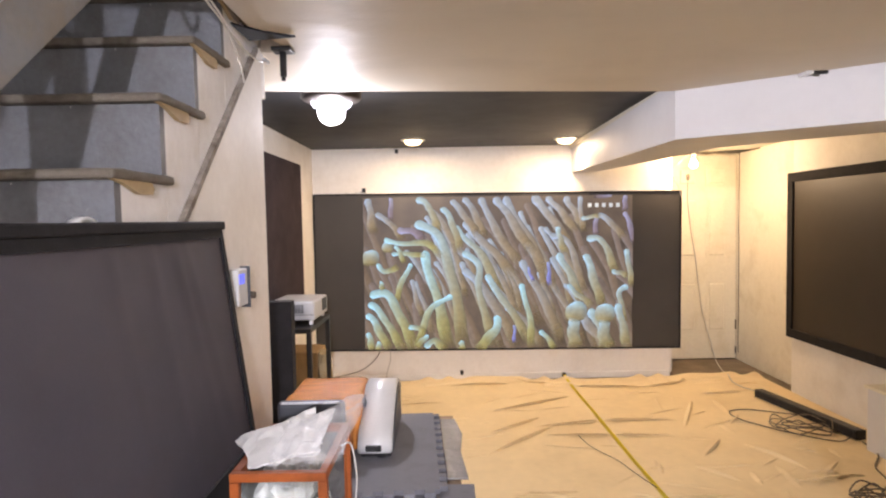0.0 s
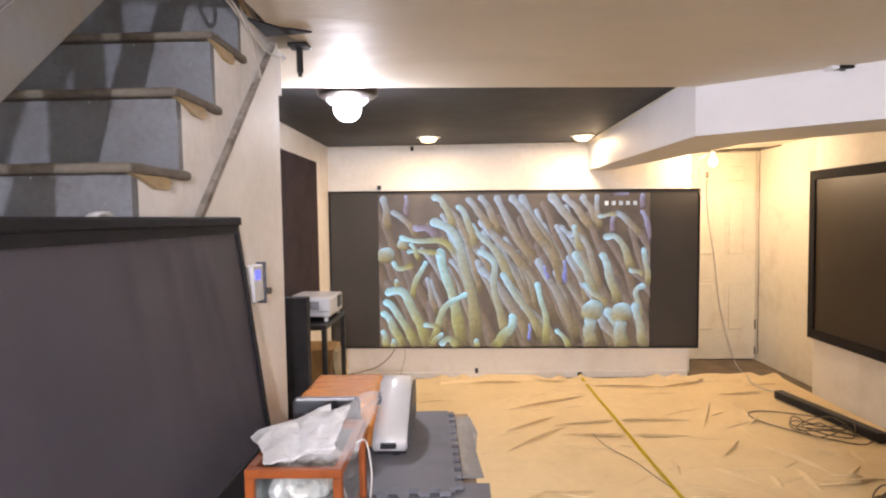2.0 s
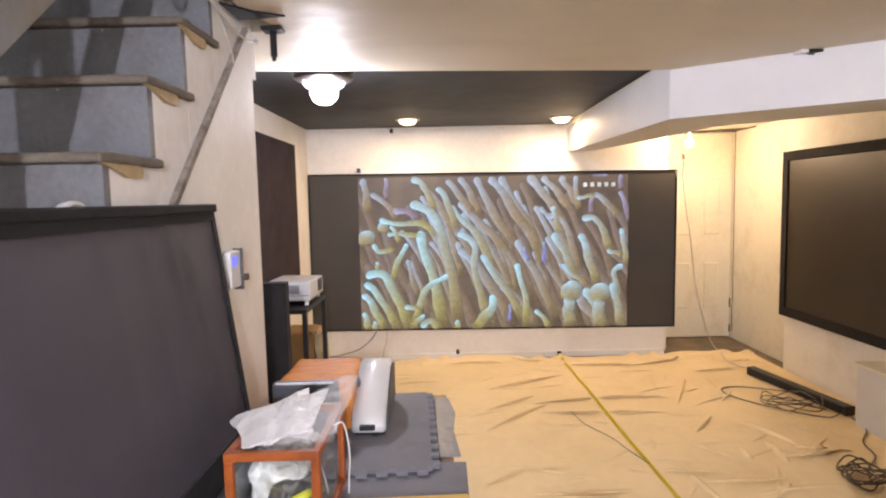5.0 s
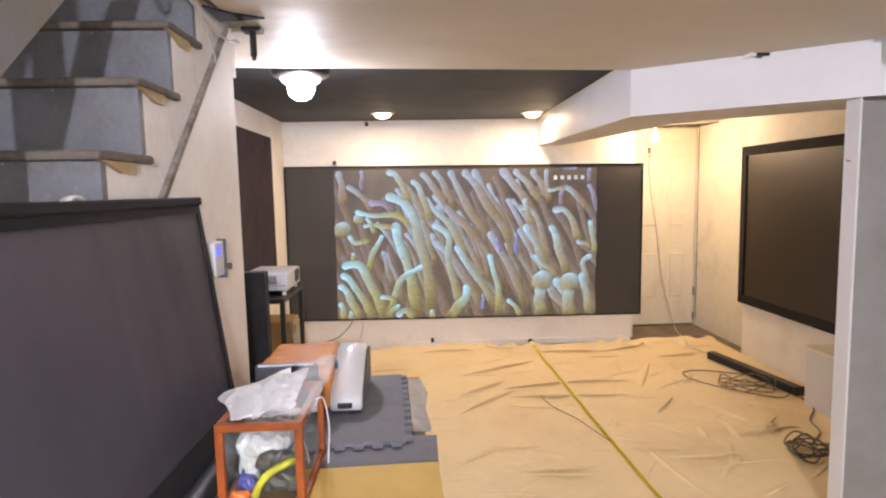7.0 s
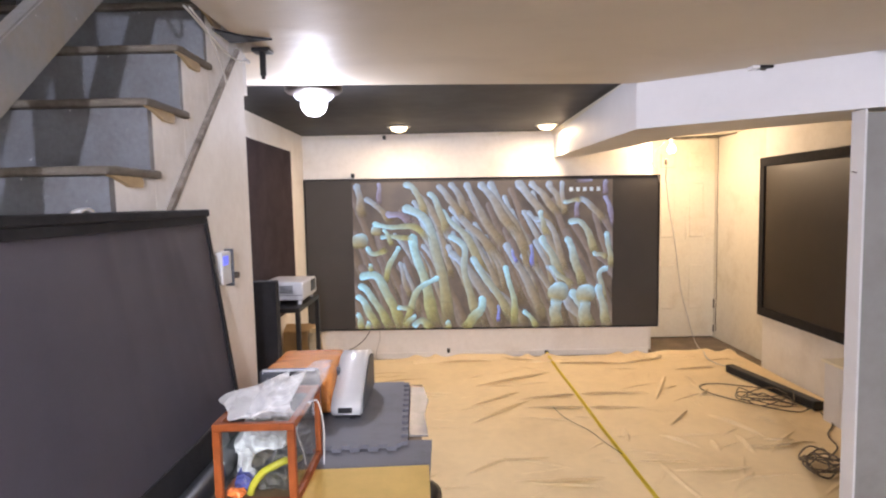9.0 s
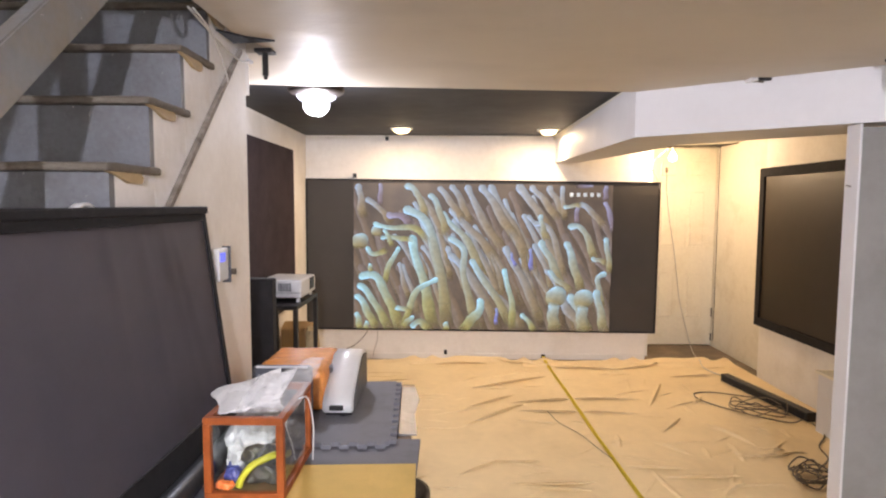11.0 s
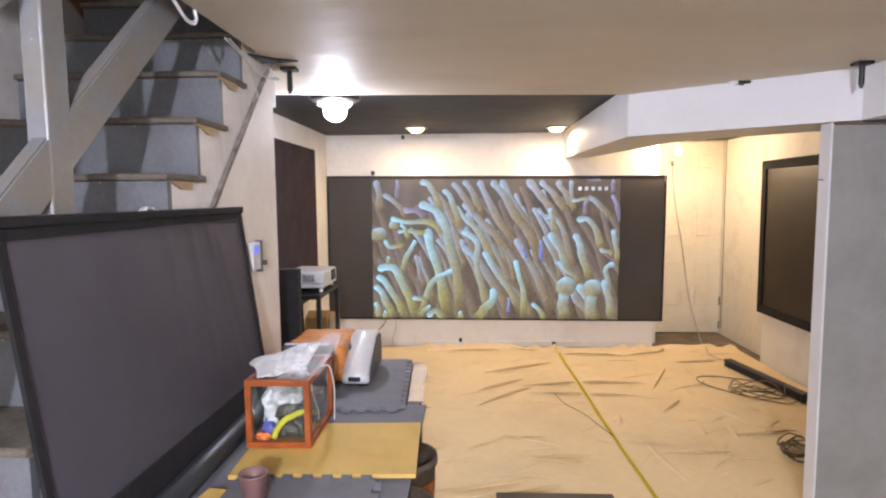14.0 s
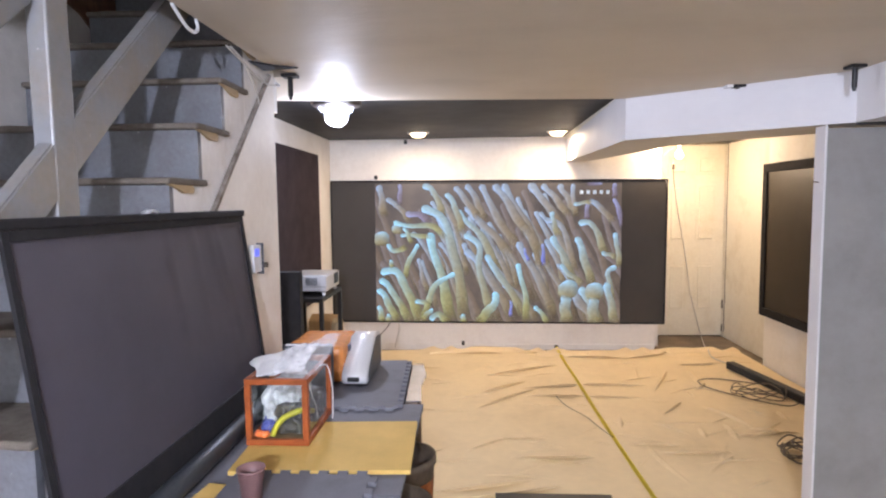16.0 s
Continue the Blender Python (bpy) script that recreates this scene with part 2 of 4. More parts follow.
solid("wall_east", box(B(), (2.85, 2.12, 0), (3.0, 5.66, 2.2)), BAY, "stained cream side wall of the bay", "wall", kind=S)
solid("wall_east_lining", box(B(), (2.745, 2.12, 0), (2.849, 4.47, 2.0), 0.004), WALL, "cream boxed-out lining of the side wall", "wall", kind=S)
# black strip drawn for the shadow line between door top and bay ceiling
solid("ceiling_shade_strip_bay", prism(B(), [(2.3, 5.50), (2.849, 5.30), (2.849, 5.50)], "z", 1.993, 1.9995), BLACKPLASTIC, "dark strip standing in for the shaded gap above the door", "gap", kind=S)
solid("wall_south", box(B(), (-1.4, -2.6, 0), (3.6, -2.45, 2.4)), WALL, "plain cream wall behind the camera", "wall", kind=S)
solid("wall_far_east", box(B(), (3.4, -2.45, 0), (3.55, 2.045, 2.2)), WALL, "plain cream side wall", "wall", kind=S)
# spandrel wall under the stair
solid("wall_spandrel", prism(B(), [(-0.36, 0), (1.805, 0), (1.805, 1.957), (1.775, 1.955), (1.69, 1.876), (1.38, 1.574), (1.20, 1.398)], "x", -0.60, -0.535), WALL, "cream painted wall under the stair", "wall", kind=S)
solid("wall_stair_end", box(B(), (-1.4, 1.81, 0), (-0.60, 1.90, 2.2)), WALL, "cream wall closing the underside of the stair", "wall", kind=S)
solid("wall_stairwell", box(B(), (-1.33, -2.45, 0), (-1.22, 3.2, 3.9)), PLASTER, "stained brown and white plaster stairwell wall", "wall", kind=S)
# ceilings
solid("ceiling", prism(B(), [(-0.50, -2.6), (3.6, -2.6), (3.6, 2.2), (1.085, 2.545), (1.02, 2.55), (-1.3, 2.34), (-1.3, 1.90), (-0.44, 1.84), (-0.47, 1.72), (-0.50, 1.60)], "z", 1.958, 2.03), CEIL, "slightly glossy cream painted ceiling with low ripples", "ceiling", kind=S)
solid("ceiling_black", box(B(), (-1.25, 2.30, 2.035), (1.3, 5.1, 2.10)), BLACKCEIL, "matt black painted ceiling over the screen end", "ceiling", kind=S)
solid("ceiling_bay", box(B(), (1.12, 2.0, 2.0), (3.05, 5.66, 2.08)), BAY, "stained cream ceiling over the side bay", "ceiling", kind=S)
# dropped beam: one arm to the far wall, one slanting to the partition, one running back over the side room
sof = B()
prism(sof, [(1.07, 2.55), (1.875, 1.985), (1.85, -2.45), (3.4, -2.45), (3.4, 2.20), (1.95, 2.42), (1.657, 2.676), (1.423, 2.897), (1.36, 3.31), (1.352, 4.984), (1.14, 4.984)], "z", 1.745, 1.999)
for v in sof.verts:
    if v.co.y > 4.9 and v.co.z < 1.8:
        v.co.z = 1.797
solid("soffit", sof, SOFFIT, "white painted dropped beam below the ceiling", "beam", kind=S)
# grey partition with a white edge
solid("ceiling_gap_partition", prism(B(), [(1.885, 2.0), (2.1, 1.93), (2.7, 1.75), (2.7, 2.04), (1.93, 2.04)], "z", 1.7385, 1.7445), BLACKPLASTIC, "dark torn gap over the partition", "gap", kind=S)
solid("wall_partition", box(B(), (1.797, 2.045, 0), (3.4, 2.115, 1.73)), PARTITION, "grey partition wall stopping short of the beam", "wall", kind=S)
solid("trim", box(B(), (1.787, 2.040, 0), (1.7965, 2.118, 1.742), 0.002), SOFFIT, "white painted end trim of the partition", "trim", kind=S)

# ---- stair ----
RISE, RUN, Y0, Z0, SX, WX = 0.168, 0.176, 0.975, 1.510, -0.545, -1.21
stair = thing("staircase", "steep painted wooden basement stair, grey treads and risers", "stairs")
tb = box(B(), (WX, -0.022, -0.019), (SX + 0.014, RUN + 0.03, 0.0), 0.006)
bmesh.ops.subdivide_edges(tb, edges=[e for e in tb.edges if e.calc_length() > 0.1], cuts=22, use_grid_fill=True)
for v in tb.verts:
    wear = noise.noise_vector(v.co * 21) * 0.0022 + noise.noise_vector(v.co * 60) * 0.0012
    v.co += wear * (1.0 if v.co.y < 0.05 or v.co.x > SX else 0.3)
tread_mesh = mesh_of("tread", tb, TREAD)
riser_mesh = mesh_of("riser", box(B(), (WX, 0.0, -RISE + 0.002), (SX, 0.02, -0.0195)), STAIRGREY)
side_mesh = mesh_of("side_panel", box(B(), (SX - 0.03, 0.021, -RISE - 0.20), (SX - 0.001, RUN + 0.019, -0.0195)), STAIRWHITE)
return_mesh = mesh_of("nosing_return", prism(B(), [(-0.018, -0.0195), (0.115, -0.0195), (0.125, -0.030), (0.118, -0.043), (0.070, -0.043), (0.020, -0.027)], "x", SX - 0.001, SX + 0.010), material("tan_nosing_wood", (0.42, 0.31, 0.17), 0.7, vary=0.2, scale=14, fine=60, bump=0.3, second=(0.36, 0.25, 0.13)))
for k in range(-9, 9):
    y, z = Y0 + k * RUN, Z0 + k * RISE
    for name, me in (("tread", tread_mesh), ("riser", riser_mesh), ("side_panel", side_mesh), ("nosing_return", return_mesh)):
        if name in ("side_panel", "nosing_return") and z < 0.4:
            continue
        ob = new(name, me)
        ob.location = (0, y, z)
        ob.parent = stair

# rails of the stair
rail = thing("stair_railing", "grey painted timber post and sloping rails, the upper one widened to shade the stair", "railing")
part("newel_post", box(B(), (-0.632, 0.607, 1.17), (-0.586, 0.676, 2.60), 0.005), RAIL, rail)
# upper rail's unseen height is made up, to cast shade on the stair's left
for y0, y1, dz, w, x1 in ((-0.45, 1.75, 0.0, 0.092, -0.5875), (-0.45, 0.606, 0.41, 0.32, -0.609)):
    n = Vector((0, -0.687, 0.727)) * w
    a, b = (Vector((0, y, 1.537 + dz + 0.925 * (y - 0.711))) for y in (y0, y1))
    bm = prism(B(), [(a.y, a.z), (b.y, b.z), (b.y + n.y, b.z + n.z), (a.y + n.y, a.z + n.z)], "x", x1 - 0.036, x1)
    bmesh.ops.bevel(bm, geom=list(bm.edges), offset=0.004, segments=2, affect="EDGES")
    part("sloping_rail", bm, RAIL, rail)
part("rail_foot_post", box(B(), (-0.655, -0.53, 0.10), (-0.60, -0.45, 0.95), 0.005), RAIL, rail)
# strip along the slope where the stair side meets the wall
strip = B()
prism(strip, [(1.16, 1.340), (1.385, 1.564), (1.695, 1.868), (1.772, 1.940), (1.770, 1.953), (1.687, 1.878), (1.377, 1.576), (1.16, 1.361)], "x", -0.5465, -0.5315)
solid("trim_stair", strip, material("worn_trim_paint", (0.36, 0.32, 0.28), 0.85, spec=0.1, vary=0.3, scale=18, fine=70, bump=0.5, second=(0.13, 0.10, 0.08)), "thin worn grey strip along the stair slope", "trim", kind=S)
solid("wall_patch", prism(B(), [(1.46, 2.21), (1.54, 2.19), (1.633, 2.164), (1.70, 2.12), (1.745, 2.10), (1.80, 2.15), (1.862, 2.165), (1.90, 2.27), (2.0, 2.30), (2.1, 2.34), (2.15, 2.75), (1.5, 2.75)], "x", -1.219, -1.214), material("bare_brown_plaster", (0.22, 0.10, 0.05), 0.8, vary=0.25, scale=9, fine=50, bump=0.6), "bare brown patch where stairwell plaster came off", "wall", kind=S)
solid("wall_landing", box(B(), (-1.22, 3.0, 2.12), (0.2, 3.1, 3.9)), material("old_brown_door_paint", (0.32, 0.13, 0.05), 0.5, vary=0.2), "brown wall at the head of the stair", "wall", kind=S)
solid("ceiling_stairwell", box(B(), (-1.3, -2.6, 3.8), (0.2, 3.1, 3.9)), PLASTER, "plain plaster ceiling above the stairwell", "ceiling", kind=S)
solid("wall_stairwell_inner", box(B(), (-0.46, -2.6, 2.04), (-0.40, 3.0, 3.8)), PLASTER, "stained plaster wall of the stairwell", "wall", kind=S)
solid("wall_stairwell_back", box(B(), (-1.22, -2.6, 2.4), (-0.46, -2.45, 3.8)), PLASTER, "plain plaster wall over the foot of the stair", "wall", kind=S)
hole = B()
prism(hole, [(-0.535, 1.55), (-0.47, 1.63), (-0.39, 1.675), (-0.46, 1.69), (-0.535, 1.70)], "z", 1.951, 1.9565)
solid("ceiling_gap", hole, VELVET, "dark ragged gap at the ceiling's edge", "gap", kind=S)

# ---- door ----
door = thing("door_1", "cream painted six-panel door, stained by damp", "door", kind=S)
DX0, DX1, DZ = 2.175, 2.84, 1.98
leaf = part("leaf", box(B(), (DX0, 5.535, 0.012), (DX1, 5.57, DZ), 0.003), DOORPAINT, door)
for c, (xa, xb) in enumerate(((DX0 + 0.09, (DX0 + DX1) / 2 - 0.04), ((DX0 + DX1) / 2 + 0.04, DX1 - 0.09))):
    for za, zb in ((0.27, 0.775), (0.99, 1.58), (1.68, 1.88)):
        bm = box(B(), (xa, 5.529, za), (xb, 5.5345, zb), 0.002)
        box(bm, (xa + 0.03, 5.520, za + 0.03), (xb - 0.03, 5.5345, zb - 0.03), 0.007, 1)
        part("door_panel", bm, DOORPAINT, leaf)
part("hinge", tube(B(), [(DX1 - 0.006, 5.525, 0.30), (DX1 - 0.006, 5.525, 0.39)], 0.007, 10, 0), TREAD, door)
part("hinge", tube(B(), [(DX1 - 0.006, 5.525, 0.06), (DX1 - 0.006, 5.525, 0.13)], 0.007, 10, 0), TREAD, door)
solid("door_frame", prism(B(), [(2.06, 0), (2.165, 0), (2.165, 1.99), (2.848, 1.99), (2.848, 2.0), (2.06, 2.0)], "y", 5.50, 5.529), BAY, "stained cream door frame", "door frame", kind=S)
solid("baseboard", box(B(), (-1.10, 4.968, 0.0), (1.985, 4.984, 0.055), 0.003), WALL, "low cream skirting below the big screen", "baseboard", kind=S)
solid("baseboard_partition", box(B(), (1.80, 2.030, 0.0), (3.4, 2.0395, 0.035), 0.003), BLACKPLASTIC, "dark skirting of the partition", "baseboard", kind=S)

CRACK = material("dark_crack", (0.10, 0.06, 0.03), 0.9, vary=0.3, scale=30, fine=120)
rng = random.Random(3)
for pts, r in (([(2.10 + 0.05 * i, 5.497, 1.992 + rng.uniform(-0.004, 0.004)) for i in range(16)], 0.006),
               ([(2.846 + rng.uniform(-0.003, 0.002), 5.497, 1.99 - 0.08 * i) for i in range(25)], 0.0028),
               ([(2.846, 5.49 - 0.07 * i, 1.996 + rng.uniform(-0.004, 0.002)) for i in range(6)], 0.006)):
    solid("trim_crack", tube(B(), pts, r, 6, 2), CRACK, "dark ragged crack along the stained corner", "crack", kind=S)

# ---- screens ----
def framed_screen(name, label, w, h, border, cloth, depth=0.035):
    """A fixed frame screen in the x-z plane, facing -y, its lower corner at the origin."""
    t = thing(name, label, "projection screen")
    for n, lo, hi in (("frame_bar", (0, 0, 0), (w, depth, border)), ("frame_bar", (0, 0, h - border), (w, depth, h)),
                      ("frame_bar", (0, 0, border), (border, depth, h - border)), ("frame_bar", (w - border, 0, border), (w, depth, h - border))):
        part(n, box(B(), lo, hi, 0.004), VELVET, t)
    part("cloth", box(B(), (border - 0.002, 0.012, border - 0.002), (w - border + 0.002, 0.02, h - border + 0.002)), cloth, t)
    return t


big = framed_screen("projection_screen", "very wide dark grey projection screen fixed to the wall", 3.178, 1.370, 0.012, SCREEN)
big.matrix_world = pose(-1.110, 4.945, 0.279, 0, 0.45, 0)
side = framed_screen("framed_screen", "dark screen in a wide black velvet frame on the side wall", 2.24, 1.27, 0.07, RSCREEN)
side.matrix_world = pose(2.695, 4.465, 0.447, 0, 0, -90)
solid("felt_panel", box(B(), (-1.104, 2.2, 0.60), (-1.075, 4.46, 1.855), 0.004), ACOUSTIC, "dark maroon felt panel on the side wall", "panel")

# ---- projected picture: stalks under water ----
def picture_material(name, dark, body, tip, strength=1.0):
    """Light of the picture: from the foot (v = 0) to the tip (v = 1), darker at the rim."""
    m = bpy.data.materials.new(name)
    m.use_nodes = True
    nt = m.node_tree
    b = nt.nodes["Principled BSDF"]
    b.inputs["Base Color"].default_value = (0.03, 0.03, 0.03, 1)
    b.inputs["Roughness"].default_value = 0.8
    uv = nt.nodes.new("ShaderNodeUVMap")
    sep = nt.nodes.new("ShaderNodeSeparateXYZ")
    nt.links.new(uv.outputs[0], sep.inputs[0])
    along = nt.nodes.new("ShaderNodeValToRGB")
    e = along.color_ramp.elements
    e[0].color, e[1].color = (*dark, 1), (*tip, 1)
    e[0].position, e[1].position = 0.0, 0.97
    for at, c in ((0.28, body), (0.62, tuple(0.68 * p + 0.32 * q for p, q in zip(body, tip)))):
        k = e.new(at)
        k.color = (*c, 1)
    info = nt.nodes.new("ShaderNodeTexNoise")
    info.inputs["Scale"].default_value, info.inputs["Detail"].default_value = 9, 3
    tc = nt.nodes.new("ShaderNodeTexCoord")
    nt.links.new(tc.outputs["Object"], info.inputs["Vector"])
    jit = nt.nodes.new("ShaderNodeMath")
    jit.operation = "MULTIPLY_ADD"
    jit.inputs[1].default_value, jit.inputs[2].default_value = 0.3, -0.15
    nt.links.new(info.outputs[0], jit.inputs[0])
    addv = nt.nodes.new("ShaderNodeMath")
    nt.links.new(sep.outputs[1], addv.inputs[0])
    nt.links.new(jit.outputs[0], addv.inputs[1])
    nt.links.new(addv.outputs[0], along.inputs[0])
    across = nt.nodes.new("ShaderNodeValToRGB")
    a = across.color_ramp.elements
    a[0].color, a[1].color = (0.52, 0.56, 0.62, 1), (1.18, 1.34, 1.55, 1)
    a[0].position, a[1].position = 0.0, 1.0
    k = a.new(0.22)
    k.color = (0.82, 0.80, 0.74, 1)
    k = a.new(0.62)
    k.color = (1.06, 1.04, 0.98, 1)
    nt.links.new(sep.outputs[0], across.inputs[0])
    mix = nt.nodes.new("ShaderNodeMix")
    mix.data_type, mix.blend_type = "RGBA", "MULTIPLY"
    mix.inputs[0].default_value = 1.0
    nt.links.new(along.outputs[0], mix.inputs[6])
    nt.links.new(across.outputs[0], mix.inputs[7])
    skin = nt.nodes.new("ShaderNodeTexNoise")
    skin.inputs["Scale"].default_value, skin.inputs["Detail"].default_value = 26, 4
    nt.links.new(tc.outputs["Object"], skin.inputs["Vector"])
    mottle = nt.nodes.new("ShaderNodeMapRange")
    mottle.inputs[1].default_value, mottle.inputs[2].default_value, mottle.inputs[3].default_value, mottle.inputs[4].default_value = 0.3, 0.7, 0.86, 1.15
    nt.links.new(skin.outputs[0], mottle.inputs[0])
    dapple = nt.nodes.new("ShaderNodeMix")
    dapple.data_type, dapple.blend_type = "RGBA", "MULTIPLY"
    dapple.inputs[0].default_value = 1.0
    nt.links.new(mix.outputs[2], dapple.inputs[6])
    nt.links.new(mottle.outputs[0], dapple.inputs[7])
    nt.links.new(dapple.outputs[2], b.inputs["Emission Color"])
    b.inputs["Emission Strength"].default_value = strength
    soft = nt.nodes.new("ShaderNodeMapRange")
    soft.inputs[1].default_value, soft.inputs[2].default_value = 0.0, 0.22
    nt.links.new(sep.outputs[1], soft.inputs[0])
    nt.links.new(soft.outputs[0], b.inputs["Alpha"])
    return m


PW, PH = 2.325, 1.322
picture = thing("projected_picture", "projected picture of olive underwater stalks with pale blue tips", "projected picture")
picture.matrix_world = pose(-0.680, 4.956, 0.291, 0, 0.45, 0)
BACKDROP = bpy.data.materials.new("picture_water")
BACKDROP.use_nodes = True
_nt = BACKDROP.node_tree
_b = _nt.nodes["Principled BSDF"]
_b.inputs["Base Color"].default_value = (0.03, 0.03, 0.03, 1)
_n = _nt.nodes.new("ShaderNodeTexNoise")
_n.inputs["Scale"].default_value, _n.inputs["Detail"].default_value = 4.0, 4
_tc = _nt.nodes.new("ShaderNodeTexCoord")
_nt.links.new(_tc.outputs["Object"], _n.inputs["Vector"])
_r = _nt.nodes.new("ShaderNodeValToRGB")
_r.color_ramp.elements[0].color, _r.color_ramp.elements[1].color = (0.065, 0.048, 0.036, 1), (0.135, 0.098, 0.066, 1)
_r.color_ramp.elements[0].position, _r.color_ramp.elements[1].position = 0.35, 0.65
_nt.links.new(_n.outputs[0], _r.inputs[0])
_nt.links.new(_r.outputs[0], _b.inputs["Emission Color"])
_b.inputs["Emission Strength"].default_value = 1.0
part("water", box(B(), (0, -0.002, 0), (PW, 0, PH)), BACKDROP, picture, "dark brown water behind the stalks")
PIC_BACK = picture_material("picture_far_stalk", (0.135, 0.108, 0.055), (0.175, 0.130, 0.090), (0.18, 0.15, 0.14))
PIC_PURPLE = picture_material("picture_purple_stalk", (0.15, 0.12, 0.12), (0.19, 0.16, 0.22), (0.30, 0.33, 0.52))
PIC_BROWN = picture_material("picture_brown_stalk", (0.195, 0.160, 0.075), (0.245, 0.20, 0.13), (0.31, 0.42, 0.54))
PIC_MID = picture_material("picture_stalk", (0.245, 0.215, 0.080), (0.285, 0.265, 0.15), (0.33, 0.56, 0.68))
PIC_NEAR = picture_material("picture_near_stalk", (0.265, 0.25, 0.075), (0.31, 0.31, 0.135), (0.33, 0.67, 0.82))
PIC_BLUE = picture_material("picture_blue_gleam", (0.10, 0.09, 0.22), (0.16, 0.19, 0.52), (0.25, 0.33, 0.60))
rng = random.Random(11)


def stalk(x, z, length, angle, bend, hook, w0, w1, layer, mat, name="stalk", steps=20, ball=False):
    """A flat tapering stalk of the picture from its foot up, with a round tip."""
    bm = B()
    uvl = bm.loops.layers.uv.new("UVMap")
    p, a, rows = Vector((x, z)), angle, []
    wob = rng.uniform(0, 6)
    ts = [0.93 * i / (steps - 6) for i in range(steps - 5)] + [0.93 + 0.07 * math.sin(math.pi / 2 * k / 6) for k in range(1, 7)]
    for i, t in enumerate(ts):
        dt = (ts[i + 1] if i < steps else 1.0) - t
        way = Vector((math.cos(a), math.sin(a)))
        nrm = Vector((-way.y, way.x))
        w = w0 + (w1 - w0) * t + 0.12 * w1 * math.sin(5 * t + wob)
        cap = 0.55 * w1 / length
        if ball:
            w = 2.05 * w1 * math.sqrt(max(0.003, t * (1 - t)))
        elif t > 1 - cap:
            w *= math.sqrt(max(0.004, 1 - ((t - 1 + cap) / cap) ** 2))
        rows.append((p.copy(), nrm, w, t))
        p = p + way * length * dt
        a += ((bend + (hook if t > 0.68 else 0)) + 1.0 * math.sin(5.5 * t + wob)) * dt
    y = -0.003 - 0.0003 * layer
    inside = lambda q: (min(max(q.x, 0.0), PW), y, min(max(q.y, 0.0), PH))
    vs = [[bm.verts.new(inside(q + n * s * w / 2)) for s in (-1, -0.33, 0.33, 1)] for q, n, w, t in rows]
    for i in range(steps):
        for k in range(3):
            f = bm.faces.new((vs[i][k], vs[i][k + 1], vs[i + 1][k + 1], vs[i + 1][k]))
            for loop, (kk, tt) in zip(f.loops, ((k, rows[i][3]), (k + 1, rows[i][3]), (k + 1, rows[i + 1][3]), (k, rows[i + 1][3]))):
                loop[uvl].uv = (kk / 3, tt)
    bmesh.ops.dissolve_degenerate(bm, dist=1e-6, edges=bm.edges)
    return part(name, bm, mat, picture)


def tendril(row, layer, mat, name="stalk", steps=30):
    """A stalk of the picture through four places, in hundredths of its width and height."""
    bm = B()
    uvl = bm.loops.layers.uv.new("UVMap")
    line = smooth_path([(row[k] / 100 * PW, row[k + 1] / 100 * PH, 0) for k in (0, 2, 4, 6)], 12)
    wb = 0.80 * row[8] / 100 * PW
    far = [0.0]
    for p, q in zip(line, line[1:]):
        far.append(far[-1] + (q - p).length)
    length, wob, rows = far[-1], rng.uniform(0, 6), []
    cap = min(0.5, 0.42 * wb / length)
    ts = [(1 - cap) * i / (steps - 6) for i in range(steps - 5)] + [1 - cap + cap * math.sin(math.pi / 2 * k / 6) for k in range(1, 7)]
    for t in ts:
        k = min(len(line) - 2, max(j for j in range(len(far)) if far[j] <= t * length + 1e-9))
        g = (t * length - far[k]) / max(1e-6, far[k + 1] - far[k])
        p = line[k].lerp(line[k + 1], g)
        way = (line[k + 1] - line[k]).normalized()
        nrm = Vector((-way.y, way.x, 0))
        w = wb * (1.25 - 0.5 * min(1.0, 1.15 * t)) * (1 + 0.08 * math.sin(9 * t + wob) + 0.05 * math.sin(31 * t + wob))
        w += 0.16 * wb * math.exp(-((t - 1 + 1.2 * cap) / (0.8 * cap + 0.01)) ** 2)
        if t > 1 - cap:
            w *= math.sqrt(max(0.004, 1 - ((t - 1 + cap) / cap) ** 2))
        rows.append((p + nrm * 0.07 * wb * math.sin(11 * t + wob), nrm, w, t))
    y = -0.003 - 0.0003 * layer
    inside = lambda q: (min(max(q.x, 0.0), PW), y, min(max(q.y, 0.0), PH))
    vs = [[bm.verts.new(inside(q + n * s * w / 2)) for s in (-1, -0.6, -0.2, 0.2, 0.6, 1)] for q, n, w, t in rows]
    for i in range(len(rows) - 1):
        for k in range(5):
            f = bm.faces.new((vs[i][k], vs[i][k + 1], vs[i + 1][k + 1], vs[i + 1][k]))
            for loop, (kk, tt) in zip(f.loops, ((k, rows[i][3]), (k + 1, rows[i][3]), (k + 1, rows[i + 1][3]), (k, rows[i + 1][3]))):
                loop[uvl].uv = (kk / 5, tt)
    bmesh.ops.dissolve_degenerate(bm, dist=1e-6, edges=bm.edges)
    return part(name, bm, mat, picture)


layer = 0
for i in range(64):                                  # far, long and leaning to one side
    x = 100 * (i + rng.random()) / 64 * 1.3
    layer += 1
    v, l = rng.uniform(-15, 25), rng.uniform(40, 75)
    tendril((x, v, x - 0.08 * l, v + 0.35 * l, x - 0.16 * l, v + 0.7 * l, x - 0.24 * l + rng.uniform(-3, 3), v + l, 4.0), layer, PIC_BACK)
